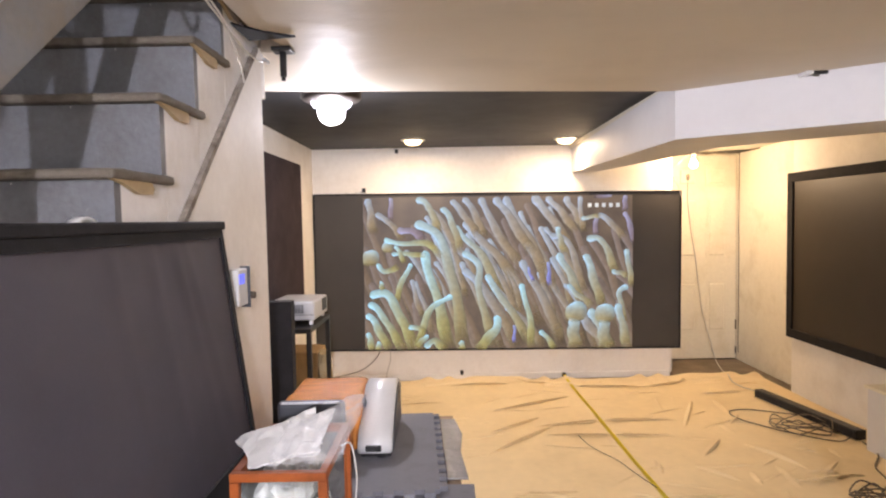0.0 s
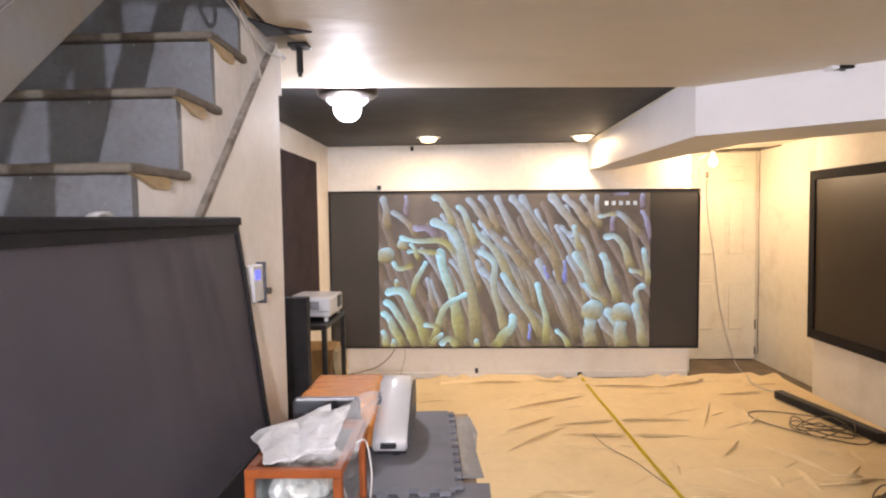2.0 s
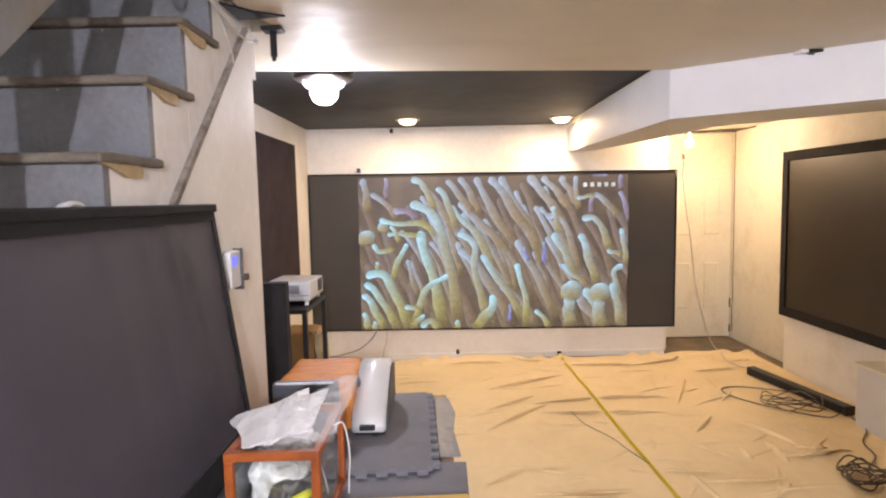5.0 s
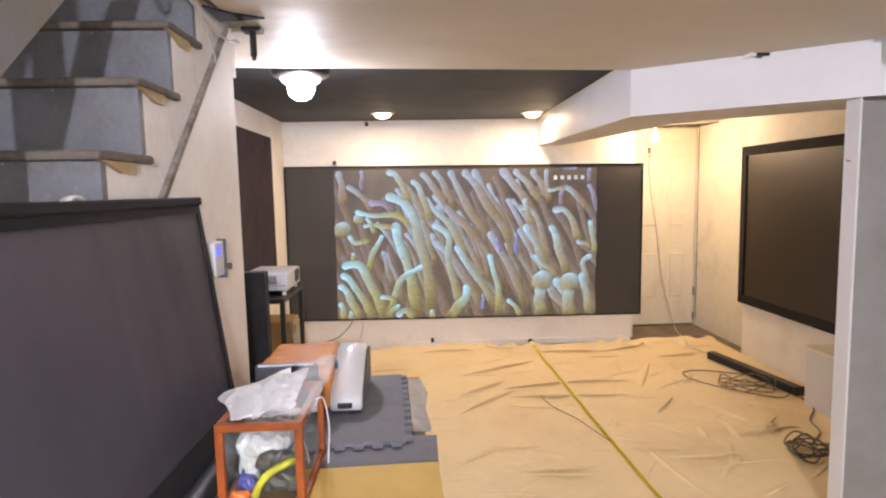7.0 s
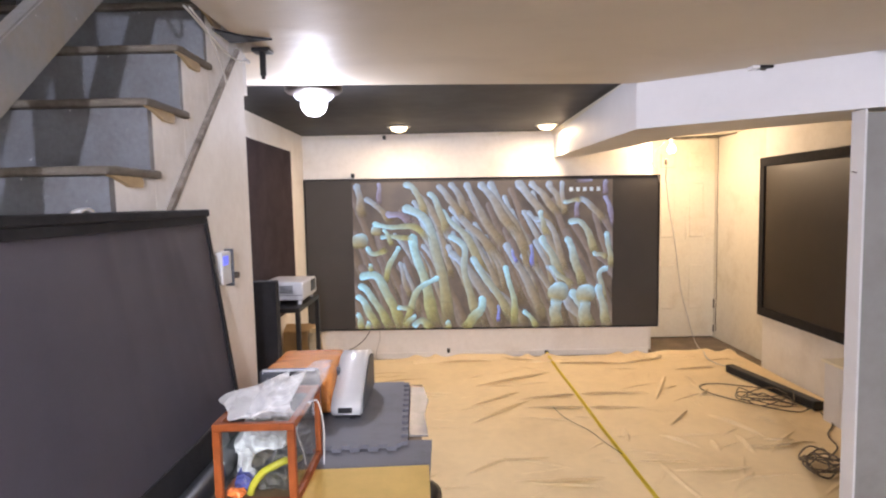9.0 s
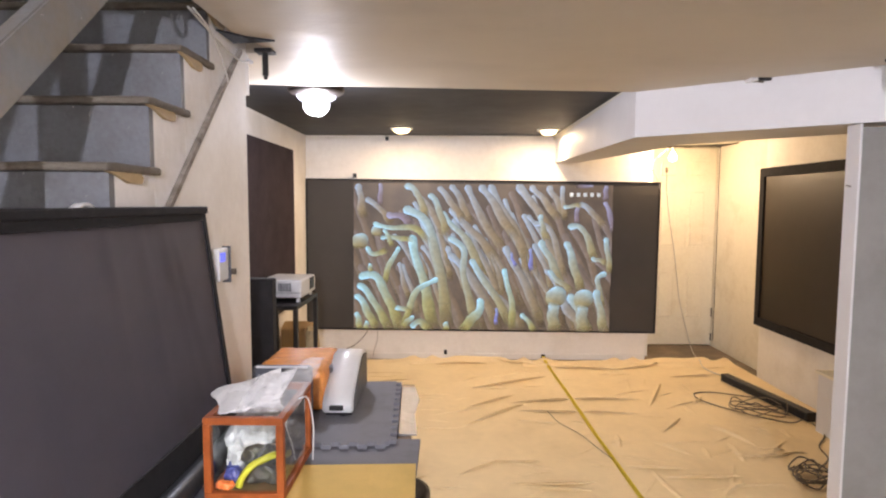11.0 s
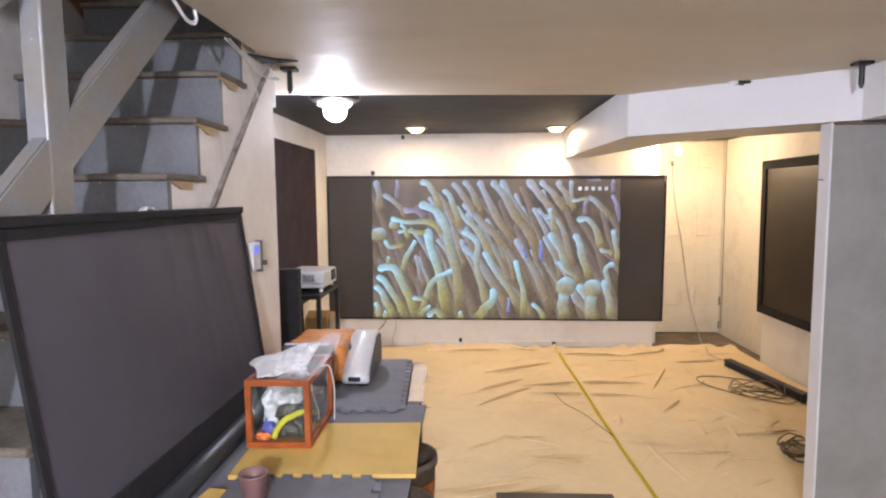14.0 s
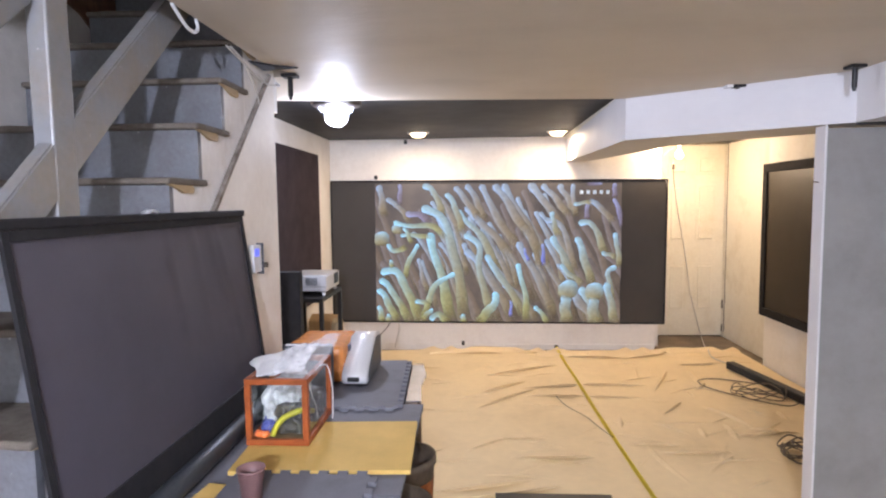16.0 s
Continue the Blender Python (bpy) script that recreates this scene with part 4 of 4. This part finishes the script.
part("silver_rim", box(B(), (-0.418, 1.4985, 0.9125), (-0.257, 1.506, 0.9185), 0.0025), SILVER, block, "silver rim on the front block")
for x in (-0.38, -0.15):
    for y in (1.53, 1.78):
        part("foot", lathe(B(), [(0, 0), (0.014, 0), (0.014, 0.014), (0, 0.014)], (x, y, 0.7548), 14), BLACKPLASTIC, proj)
lump("orange_wrap_scrap", (-0.480, 1.46, 0.7545), (-0.432, 1.60, 0.82), 0.012, 18, 17, ORANGEFILM, "loose crumpled orange film beside the projector", "film", 5)
lump("screw_bag", (-0.10, 1.40, 0.7415), (-0.075, 1.415, 0.747), 0.003, 60, 3, WHITEPLASTIC, "tiny clear packet lying on the foam mat", "packet", 3)

# ---- projector table ----
pt = thing("projector_table", "small black metal side table", "table")
PX0, PX1, PY0, PY1, PZ = -1.06, -0.752, 3.27, 3.83, 0.791
part("tabletop", box(B(), (PX0, PY0, PZ - 0.028), (PX1, PY1, PZ), 0.004), BLACKMETAL, pt)
for x in (PX0 + 0.014, PX1 - 0.014):
    for y in (PY0 + 0.014, PY1 - 0.014):
        part("leg", box(B(), (x - 0.014, y - 0.014, 0.012), (x + 0.014, y + 0.014, PZ - 0.028), 0.002), BLACKMETAL, pt)
for x in (PX0 + 0.014, PX1 - 0.014):
    part("side_bar", box(B(), (x - 0.010, PY0 + 0.03, 0.06), (x + 0.010, PY1 - 0.03, 0.085), 0.002), BLACKMETAL, pt)
pj = thing("small_projector", "compact white projector standing on the black side table", "projector")
bm = box(B(), (-1.03, 3.40, 0.817), (-0.757, 3.78, 0.948), 0.012, 3)
for v in bm.verts:                                   # top falls away towards the sides and rear
    if v.co.z > 0.88:
        v.co.z -= 0.35 * abs(v.co.x + 0.90) ** 1.6 + 0.03 * max(0.0, v.co.y - 3.6)
shell = part("case", bm, material("pale_grey_plastic", (0.56, 0.56, 0.57), 0.35, vary=0.04, scale=10, fine=100, bump=0.03), pj)
part("lid_seam", box(B(), (-1.026, 3.3975, 0.851), (-0.762, 3.4005, 0.854)), GREYPLASTIC, shell)
part("lens_face", box(B(), (-0.7585, 3.62, 0.845), (-0.752, 3.73, 0.922), 0.003), BLACKPLASTIC, shell, "black lens window")
for i in range(9):
    part("vent_slat", box(B(), (-0.905 + 0.0095 * i, 3.3965, 0.862), (-0.899 + 0.0095 * i, 3.4015, 0.915), 0.001, 1), GREYPLASTIC, shell)
for x in (-1.0, -0.785):
    for y in (3.425, 3.74):
        part("foot", lathe(B(), [(0, 0), (0.013, 0), (0.013, 0.028), (0, 0.028)], (x, y, 0.7905), 12), WHITEPLASTIC, pj)
# plain black panel standing on a thin foot
tall_panel = thing("black_panel", "tall plain black panel behind the wall's end", "room divider")
part("board", box(B(), (-0.93, 2.11, 0.026), (-0.547, 2.16, 1.112), 0.003), VELVET, tall_panel)
part("plinth", box(B(), (-0.94, 2.09, 0.008), (-0.54, 2.18, 0.027), 0.002), BLACKMETAL, tall_panel)
boxes = thing("cardboard_box", "small brown cardboard box under the side table", "box")
part("carton", box(B(), (-1.05, 3.93, 0.02), (-0.87, 4.20, 0.50), 0.003), CARDBOARD, boxes)
part("flap", rot(box(B(), (-0.09, 0, 0), (0.09, 0.10, 0.004)), pose(-0.96, 3.95, 0.50, 20, 0, 0)), CARDBOARD, boxes)
lump("beige_bag", (-0.862, 3.92, 0.012), (-0.80, 4.06, 0.50), 0.02, 16, 19, material("beige_cloth", (0.45, 0.36, 0.22), 0.8, vary=0.1), "soft beige bag beside the table leg", "bag", 7)

# ---- lights one can see ----
dome = thing("ceiling_lamp", "lit ceiling lamp with a clear ribbed glass shade", "lamp")
part("base_plate", lathe(B(), [(0, 0), (0.132, 0), (0.138, -0.012), (0.138, -0.058), (0.126, -0.070), (0.085, -0.076), (0, -0.076)], (-0.475, 2.64, 2.0345), 36), material("dark_bronze", (0.05, 0.04, 0.035), 0.35, 0.7, vary=0.1), dome, smooth=True)
def ribbed(profile):
    """A turned shade with ribs round it."""
    bm = lathe(B(), profile, (-0.475, 2.64, 2.0345), 48)
    for v in bm.verts:
        d = Vector((v.co.x + 0.475, v.co.y - 2.64, 0))
        if round(math.atan2(d.y, d.x) / (2 * math.pi) * 48) % 2:
            v.co += d * 0.06
    return bm


ob = part("glass_shade", ribbed([(0.080, -0.072), (0.090, -0.080), (0.086, -0.094), (0.070, -0.106), (0.058, -0.110)]), clear("rim_glass", (0.80, 0.86, 0.95), 0.06, 1.5, alpha=0.13), dome, "ribbed glass rim of the shade")
ob.visible_shadow = False
ob = part("glass_bowl", ribbed([(0.044, -0.074), (0.054, -0.100), (0.060, -0.122), (0.057, -0.144), (0.045, -0.164), (0.024, -0.177), (0.0, -0.180)]), glow("lit_bowl", (0.86, 0.92, 1.0), 9.0), dome, "brightly lit round bowl of the shade")
ob.visible_shadow = False
WARMGLOW = glow("warm_diffuser", (1.0, 0.80, 0.46), 4.5)
for x, y in ((-0.20, 4.47), (1.00, 4.55)):
    dl = thing("downlight", "lit round recessed ceiling light", "lamp", "downlights over the screen")
    part("trim_ring", lathe(B(), [(0.071, 0.0), (0.092, 0.0), (0.095, -0.006), (0.086, -0.012), (0.072, -0.010)], (x, y, 2.034), 32), WHITEPLASTIC, dl, smooth=True)
    ob = part("diffuser", lathe(B(), [(0, -0.046), (0.03, -0.044), (0.054, -0.034), (0.068, -0.014), (0.070, 0.0), (0, 0.0)], (x, y, 2.0335), 32), WARMGLOW, dl)
    ob.visible_shadow = False
hb = thing("hanging_bulb", "bare lit bulb on a wire beside the door", "lamp")
HX, HY, HZ = 2.136, 4.85, 1.833
part("bulb", lathe(B(), [(0, -0.034), (0.020, -0.030), (0.033, -0.012), (0.034, 0.008), (0.020, 0.034), (0.014, 0.046), (0, 0.046)], (HX, HY, HZ), 20), glow("warm_bulb", (1.0, 0.80, 0.5), 14.0), hb, smooth=True).visible_shadow = False
part("socket", lathe(B(), [(0, 0.046), (0.017, 0.046), (0.017, 0.09), (0, 0.09)], (HX, HY, HZ), 16), WHITEPLASTIC, hb)
part("hook", tube(B(), [(HX, HY, HZ + 0.09), (HX, HY, 1.97), (HX - 0.01, HY, 2.0005)], 0.003, 8), LIGHTCABLE, hb)
part("plug", box(B(), (HX - 0.052, HY + 0.004, 1.705), (HX - 0.030, HY + 0.026, 1.755), 0.004), CABLE, hb)
cw = B()
tube(cw, [(2.096, 4.865, 1.715), (2.12, 4.93, 1.64), (2.167, 5.05, 1.56), (2.26, 5.20, 1.28), (2.343, 5.30, 1.03), (2.46, 5.485, 0.70), (2.49, 5.48, 0.48), (2.55, 5.45, 0.21), (2.585, 5.40, 0.03), (2.50, 5.10, 0.014), (2.455, 4.90, 0.03), (2.40, 4.70, 0.02), (2.39, 4.51, 0.03), (2.42, 4.36, 0.04)], 0.0045, 8)
solid("hanging_cable", cw, LIGHTCABLE, "thin beige cable hanging down the door to the floor", "cable", smooth=True)
cw = B()
tube(cw, [(2.10, 4.85, 1.92), (1.99, 4.86, 1.82), (1.937, 4.86, 1.745), (1.97, 4.86, 1.715), (2.015, 4.865, 1.65), (2.05, 4.88, 1.55)], 0.003, 8)
solid("loose_wire", cw, LIGHTCABLE, "loose thin wire hanging beside the bulb", "wire", smooth=True)

# ---- fittings on walls and ceiling ----
def tee_bracket(x, y):
    t = thing("ceiling_bracket", "black T-shaped bracket screwed to the ceiling", "bracket", "ceiling brackets")
    part("plate", box(B(), (x - 0.031, y - 0.028, 1.9445), (x + 0.031, y + 0.028, 1.9575), 0.003), BLACKMETAL, t)
    stem = part("stem", tube(B(), [(x, y, 1.944), (x, y, 1.868)], 0.0105, 12, 0), BLACKMETAL, t)
    part("tip", tube(B(), [(x, y, 1.868), (x, y, 1.856)], 0.0065, 10, 0), BLACKMETAL, stem)


tee_bracket(-0.462, 1.80)
tee_bracket(1.80, 1.885)
rose = thing("ceiling_clip", "small torn metal clip at the ceiling's edge", "clip")
part("plate", box(B(), (1.46, 2.225, 1.945), (1.60, 2.27, 1.9575), 0.003), BLACKMETAL, rose)
part("plate_end", box(B(), (1.445, 2.22, 1.944), (1.475, 2.275, 1.9575), 0.003), SILVER, rose, "bare metal end")
part("bent_lug", rot(box(B(), (-0.03, -0.006, -0.004), (0.03, 0.006, 0.004), 0.002), pose(1.515, 2.25, 1.943, 12, 0, 20)), TREAD, rose)
th = thing("thermostat", "white alarm keypad with a blue display on the wall", "keypad")
casing = part("casing", box(B(), (-0.5345, 1.475, 1.185), (-0.512, 1.548, 1.285), 0.004), WHITEPLASTIC, th)
part("display", box(B(), (-0.5125, 1.482, 1.245), (-0.510, 1.520, 1.272), 0.001), glow("blue_display", (0.12, 0.16, 0.9), 0.9), casing, "small lit blue display")
part("open_flap", box(B(), (-0.534, 1.549, 1.175), (-0.506, 1.553, 1.290), 0.001), GREYPLASTIC, th)
part("knob", tube(B(), [(-0.5345, 1.585, 1.205), (-0.505, 1.585, 1.205)], 0.010, 14, 0), TREAD, th)
for name, pts, r, mat, label in (
        ("stair_wire", [(-0.52, 1.36, 1.955), (-0.523, 1.48, 1.93), (-0.524, 1.58, 1.86), (-0.526, 1.62, 1.81)], 0.003, LIGHTCABLE, "thin pale wire sagging at the stair's head"),
        ("stair_wire", [(-0.53, 1.35, 1.955), (-0.526, 1.50, 1.925), (-0.524, 1.62, 1.905), (-0.520, 1.72, 1.90), (-0.515, 1.79, 1.915)], 0.003, LIGHTCABLE, "thin pale wire sagging at the stair's head"),
        ("white_cable_loop", [(-0.50, 0.95, 1.957), (-0.50, 0.99, 1.935), (-0.50, 1.03, 1.918), (-0.50, 1.07, 1.918), (-0.50, 1.09, 1.935), (-0.50, 1.08, 1.957)], 0.005, WHITEPLASTIC, "white cable looped at the ceiling's edge"),
        ("wall_cable", [(-0.55, 4.94, 0.27), (-0.60, 4.93, 0.20), (-0.70, 4.93, 0.12), (-0.86, 4.93, 0.07), (-0.98, 4.90, 0.06)], 0.004, CABLE, "dark cord hanging below the big screen"),
        ("wall_cable", [(-0.46, 4.94, 0.27), (-0.462, 4.93, 0.19), (-0.49, 4.935, 0.10), (-0.50, 4.93, 0.03)], 0.004, LIGHTCABLE, "pale cord hanging below the big screen")):
    solid(name, tube(B(), pts, r, 8), mat, label, "cable", smooth=True)
part_end = thing("wire_end", "small white wire connector at the wall's corner", "connector")
part("connector", rot(box(B(), (-0.012, -0.006, -0.006), (0.012, 0.006, 0.006), 0.003), pose(-0.517, 1.80, 1.918, 0, 20, 60)), WHITEPLASTIC, part_end)
knob = thing("tape_roll", "silver roll of tape standing on the stair tread", "tape roll")
part("roll", rot(lathe(B(), [(0.037, -0.009), (0.045, -0.009), (0.045, 0.009), (0.037, 0.009), (0.037, -0.009)], (0, 0, 0), 28), pose(-0.566, 0.915, 1.379, 0, 90, 0)), SILVER, knob, smooth=True)
for x, z, y, name, label in ((-0.37, 2.005, 4.965, "wall_hook", "small black hook under the ceiling"), (-0.66, 1.675, 4.950, "screen_clip", "small dark clip on top of the big screen"), (0.160, 0.068, 4.960, "wall_jack", "small black socket on the wall below the screen")):
    solid(name, box(B(), (x - 0.014, y - 0.012, z - 0.018), (x + 0.014, 4.984, z + 0.018), 0.004), BLACKPLASTIC, label, "fitting")
solid("screw_hook", tube(B(), [(2.0, 4.985, 1.735), (2.0, 4.95, 1.735), (2.0, 4.93, 1.72), (2.0, 4.93, 1.70)], 0.004, 8), TREAD, "small rusty hook over the big screen", "hook", smooth=True)
ledge = thing("low_ledge", "low white boxed ledge behind the partition", "ledge")
part("box_side", box(B(), (2.50, 2.13, 0.0), (2.744, 3.31, 0.375), 0.003), SOFFIT, ledge)
part("top_board", box(B(), (2.485, 2.13, 0.376), (2.744, 3.325, 0.393), 0.004), DOORPAINT, ledge)
solid("nail", tube(B(), [(1.788, 2.08, 1.50), (1.762, 2.07, 1.503)], 0.002, 6, 0), TREAD, "small nail in the partition's trim", "nail")

# ---- paper on the floor: one crumpled sheet ----
NX, NYP = 540, 640
gx = np.linspace(-1.09, 2.735, NX)
gy = np.linspace(1.15, 4.955, NYP)
X, Y = np.meshgrid(gx, gy)
Zp = np.zeros_like(X)
DX, DY = np.zeros_like(X), np.zeros_like(X)
flat = 1 - np.exp(-((X - 1.05 - 0.027 * (4.94 - Y)) / 0.045) ** 2)
r2 = np.random.RandomState(4)
# the long creases from end to end, then many short ones
CREASES = ((0.38, 4.12, 0.94, 4.4), (0.33, 3.69, 0.65, 3.94), (0.3, 3.37, 0.69, 3.75), (0.68, 3.84, 1.52, 3.9), (0.71, 3.63, 1.41, 3.59), (0.24, 2.68, 0.44, 2.84),
          (0.44, 2.84, 0.68, 2.85), (1.53, 3.27, 1.71, 3.49), (1.62, 3.77, 1.84, 4.21), (1.92, 3.77, 2.05, 3.93), (1.84, 3.74, 1.86, 3.6), (2.03, 4.24, 2.01, 3.97),
          (1.85, 3.39, 2, 3.1), (1.99, 3.04, 2.13, 3.02), (1.85, 3.08, 1.83, 2.87), (1.67, 3.02, 1.65, 2.89), (1.16, 2.79, 1.44, 2.77))
FOLDS = ((1.42, 3.1, 1.56, 2.94), (0.59, 2.55, 0.87, 2.52), (0.51, 2.58, 0.9, 2.6), (1.35, 2.67, 1.69, 2.68), (0.66, 4.89, 0.99, 4.77), (1.13, 4.69, 1.62, 4.65),
          (1.65, 4.66, 2.07, 4.8), (2.03, 4.44, 2.33, 4.46), (0.08, 4.78, 0.51, 4.82), (2.29, 3.32, 2.29, 3.2), (2.11, 3.34, 2.19, 3.29), (1.6, 2.54, 1.69, 2.62),
          (1.22, 3.21, 1.19, 3.04), (0.1, 2.2, 0.53, 2.31), (0.27, 2.14, 0.67, 2.25), (1.84, 2.92, 2.16, 2.98))
ridges = [((x0 + x1) / 2, (y0 + y1) / 2, math.atan2(y1 - y0, x1 - x0), 0.62 * math.hypot(x1 - x0, y1 - y0), r2.uniform(0.0075, 0.0105), min(0.030, 0.010 + 0.05 * math.hypot(x1 - x0, y1 - y0)), r2.uniform(-0.2, 0.2)) for x0, y0, x1, y1 in CREASES + FOLDS]
for i in range(150):
    ang = r2.normal(0.16, 0.30) if r2.rand() < 0.65 else r2.uniform(-1.5, 1.5)
    ridges.append((r2.uniform(-0.9, 2.7), r2.uniform(1.3, 4.9), ang, r2.uniform(0.05, 0.26), r2.uniform(0.0055, 0.009), r2.uniform(0.003, 0.012), r2.uniform(-0.5, 0.5)))
for cx, cy, ang, ln, wd, ht, bend in ridges:
    dx, dy = X - cx, Y - cy
    s = dx * np.cos(ang) + dy * np.sin(ang)
    n = -dx * np.sin(ang) + dy * np.cos(ang) - bend * s * s
    taper = np.clip(1 - (s / ln) ** 2, 0, 1)
    up = ht * taper * np.exp(-(n / (wd * (0.6 + 0.4 * taper))) ** 2) * flat
    Zp += up
    lip = 1.7 * (0.15 + 0.85 * math.cos(ang) ** 2) * up * (1 if math.cos(ang) > 0 else -1)
    DX += lip * np.sin(ang)
    DY -= lip * np.cos(ang)
Zp += 0.003 * np.sin(5 * X + 2 * np.sin(3 * Y)) * np.cos(4 * Y) + 0.003
Zp += 0.035 * np.exp(-((Y - 4.92) / 0.04) ** 2) * (0.5 + 0.5 * np.sin(17 * X + 3 * np.sin(7 * X))) + 0.02 * np.exp(-((Y - 4.80 - 0.05 * np.sin(5 * X)) / 0.014) ** 2) * (np.sin(6.3 * X + 1) > 0)
Yr = Y + 0.035 * np.sin(3.1 * X + 1) * np.clip((Y - 4.6) / 0.35, 0, 1) - 0.02 * np.clip((Y - 4.6) / 0.35, 0, 1)
co = np.stack([X + DX, Yr + DY, np.maximum(Zp, 0.0) + 0.006], -1).reshape(-1, 3)
idx = np.arange(NX * NYP).reshape(NYP, NX)
faces = np.stack([idx[:-1, :-1], idx[:-1, 1:], idx[1:, 1:], idx[1:, :-1]], -1).reshape(-1, 4)
me = bpy.data.meshes.new("floor_paper")
me.from_pydata(co.tolist(), [], faces.tolist())
me.materials.append(PAPER)
me.polygons.foreach_set("use_smooth", [True] * len(me.polygons))
tagged(new("floor_paper", me), "crumpled tan kraft paper covering the basement floor", "floor paper", kind=S)


def paper_z(x, y):
    """Height of the paper at a place."""
    i = int(round((x + 1.09) / 3.825 * (NX - 1)))
    j = int(round((y - 1.15) / 3.805 * (NYP - 1)))
    return float(co[min(max(j, 0), NYP - 1) * NX + min(max(i, 0), NX - 1)][2])


# ---- floor things ----
bar = thing("sound_bar", "long black sound bar lying on the paper by the wall", "sound bar")
bm = box(B(), (-0.035, 0.0, 0.004), (0.035, 0.88, 0.062), 0.006)
body = part("body", bm, BLACKPLASTIC, bar)
part("end_cap", box(B(), (-0.036, 0.88, 0.003), (0.036, 0.887, 0.063), 0.003), BLACKMETAL, bar)
part("end_cap", box(B(), (-0.036, -0.007, 0.003), (0.036, 0.0, 0.063), 0.003), BLACKMETAL, bar)
part("grille", box(B(), (-0.0372, 0.02, 0.012), (-0.035, 0.86, 0.054), 0.0008, 1), material("grille_cloth", (0.02, 0.018, 0.018), 0.85, vary=0.2, fine=400), body)
bar.matrix_world = pose(2.555, 3.44, 0.012, 0, 0, 9.6)
rng = random.Random(5)


def coil(name, cx, cy, rx, ry, turns, radius, mat, label, high=0.05):
    pts = []
    for i in range(turns * 7):
        a = 2 * math.pi * i / 7
        s = rng.uniform(0.45, 1.1)
        pts.append((cx + rx * s * math.cos(a) + rng.uniform(-0.04, 0.04), cy + ry * s * math.sin(a), 0.016 + rng.random() * high))
    solid(name, tube(B(), pts, radius, 7, 5), mat, label, "cable coil", smooth=True)


coil("cable_coil", 2.30, 3.64, 0.18, 0.16, 4, 0.0038, CABLE, "tangled heap of dark cable lying on the paper")
coil("cable_coil", 2.06, 2.62, 0.10, 0.13, 6, 0.0042, CABLE, "tangled bundle of dark cable near the partition", 0.07)
solid("floor_cable", tube(B(), [(2.50, 3.44, 0.03), (2.40, 3.42, 0.016), (2.22, 3.56, 0.016), (2.03, 3.80, 0.016), (2.02, 3.98, 0.016), (2.18, 4.02, 0.016), (2.42, 3.86, 0.03), (2.50, 3.66, 0.085), (2.46, 3.54, 0.03)], 0.0042, 8), CABLE, "dark cable looped over the paper beside the sound bar", "cable", smooth=True)
solid("floor_cable", tube(B(), [(2.52, 3.37, 0.03), (2.50, 3.22, 0.016), (2.36, 3.05, 0.016), (2.30, 2.88, 0.016), (2.16, 2.74, 0.02), (2.08, 2.62, 0.03)], 0.0042, 8), CABLE, "dark cable running towards the partition", "cable", smooth=True)
solid("floor_cable", tube(B(), [(0.86, 3.62, 0.014), (0.90, 3.4, 0.016), (1.0, 3.2, 0.014), (1.05, 3.02, 0.014), (1.10, 2.86, 0.014)], 0.0022, 8), CABLE, "short dark cord lying beside the yellow tape", "cord", smooth=True)
tm = thing("tape_measure", "extended yellow tape measure lying across the paper", "tape measure")
bm = B()
pts = [(1.105, 5.0 - 3.2 * i / 24 - 0.06) for i in range(25)]
lo, hi = [], []
for i, (x, y) in enumerate(pts):
    xx = 1.05 + 0.003 * math.sin(i * 0.35) + 0.086 * (i / 24)
    zz = 0.004 + max(paper_z(xx + d, y + e) for d in (-0.012, 0, 0.012) for e in (-0.06, -0.03, 0, 0.03, 0.06))
    lo.append([bm.verts.new((xx - 0.0125, y, zz)), bm.verts.new((xx, y, zz - 0.002)), bm.verts.new((xx + 0.0125, y, zz))])
for a, b in zip(lo, lo[1:]):
    for k in range(2):
        bm.faces.new((a[k], a[k + 1], b[k + 1], b[k]))
bmesh.ops.solidify(bm, geom=list(bm.faces), thickness=0.001)
part("blade", bm, TAPE, tm, "long yellow steel blade")
part("case", box(B(), (1.035, 4.925, 0.012), (1.07, 4.962, 0.055), 0.008), BLACKPLASTIC, tm)
solid("black_board", box(B(), (0.37, 1.45, 0.020), (0.92, 2.13, 0.038), 0.004), BLACKPLASTIC, "flat black board lying on the paper", "board")


def bucket(x, y, r, h, label):
    t = thing("bucket", label, "bucket", "buckets under the table", at=(x, y, 0.014))
    part("shell", lathe(B(), [(0, 0), (0.80 * r, 0), (r, h - 0.03), (1.06 * r, h - 0.028), (1.06 * r, h), (0.95 * r, h), (0.78 * r, 0.012), (0, 0.012)], (0, 0, 0), 30), material("muddy_plastic", (0.14, 0.105, 0.07), 0.6, vary=0.3, scale=12, fine=50, second=(0.05, 0.04, 0.03)), t, smooth=True)
    part("contents", lathe(B(), [(0, 0.72 * h), (0.92 * r, 0.70 * h), (0.9 * r, 0.66 * h), (0, 0.66 * h)], (0, 0, 0), 24), material("dark_rubbish", (0.03, 0.025, 0.02), 0.8, vary=0.3, scale=30), t)
    part("rim_label", lathe(B(), [(0.93 * r, 0.55 * h), (0.985 * r, 0.80 * h), (0.99 * r, 0.80 * h), (0.935 * r, 0.55 * h)], (0, 0, 0), 30), material("orange_rust", (0.42, 0.13, 0.03), 0.6, vary=0.3, scale=25), t)


bucket(-0.015, 1.66, 0.128, 0.42, "dirty brown plastic bucket under the table's edge")
bucket(0.0, 1.33, 0.125, 0.40, "dirty brown plastic bucket with an orange band")
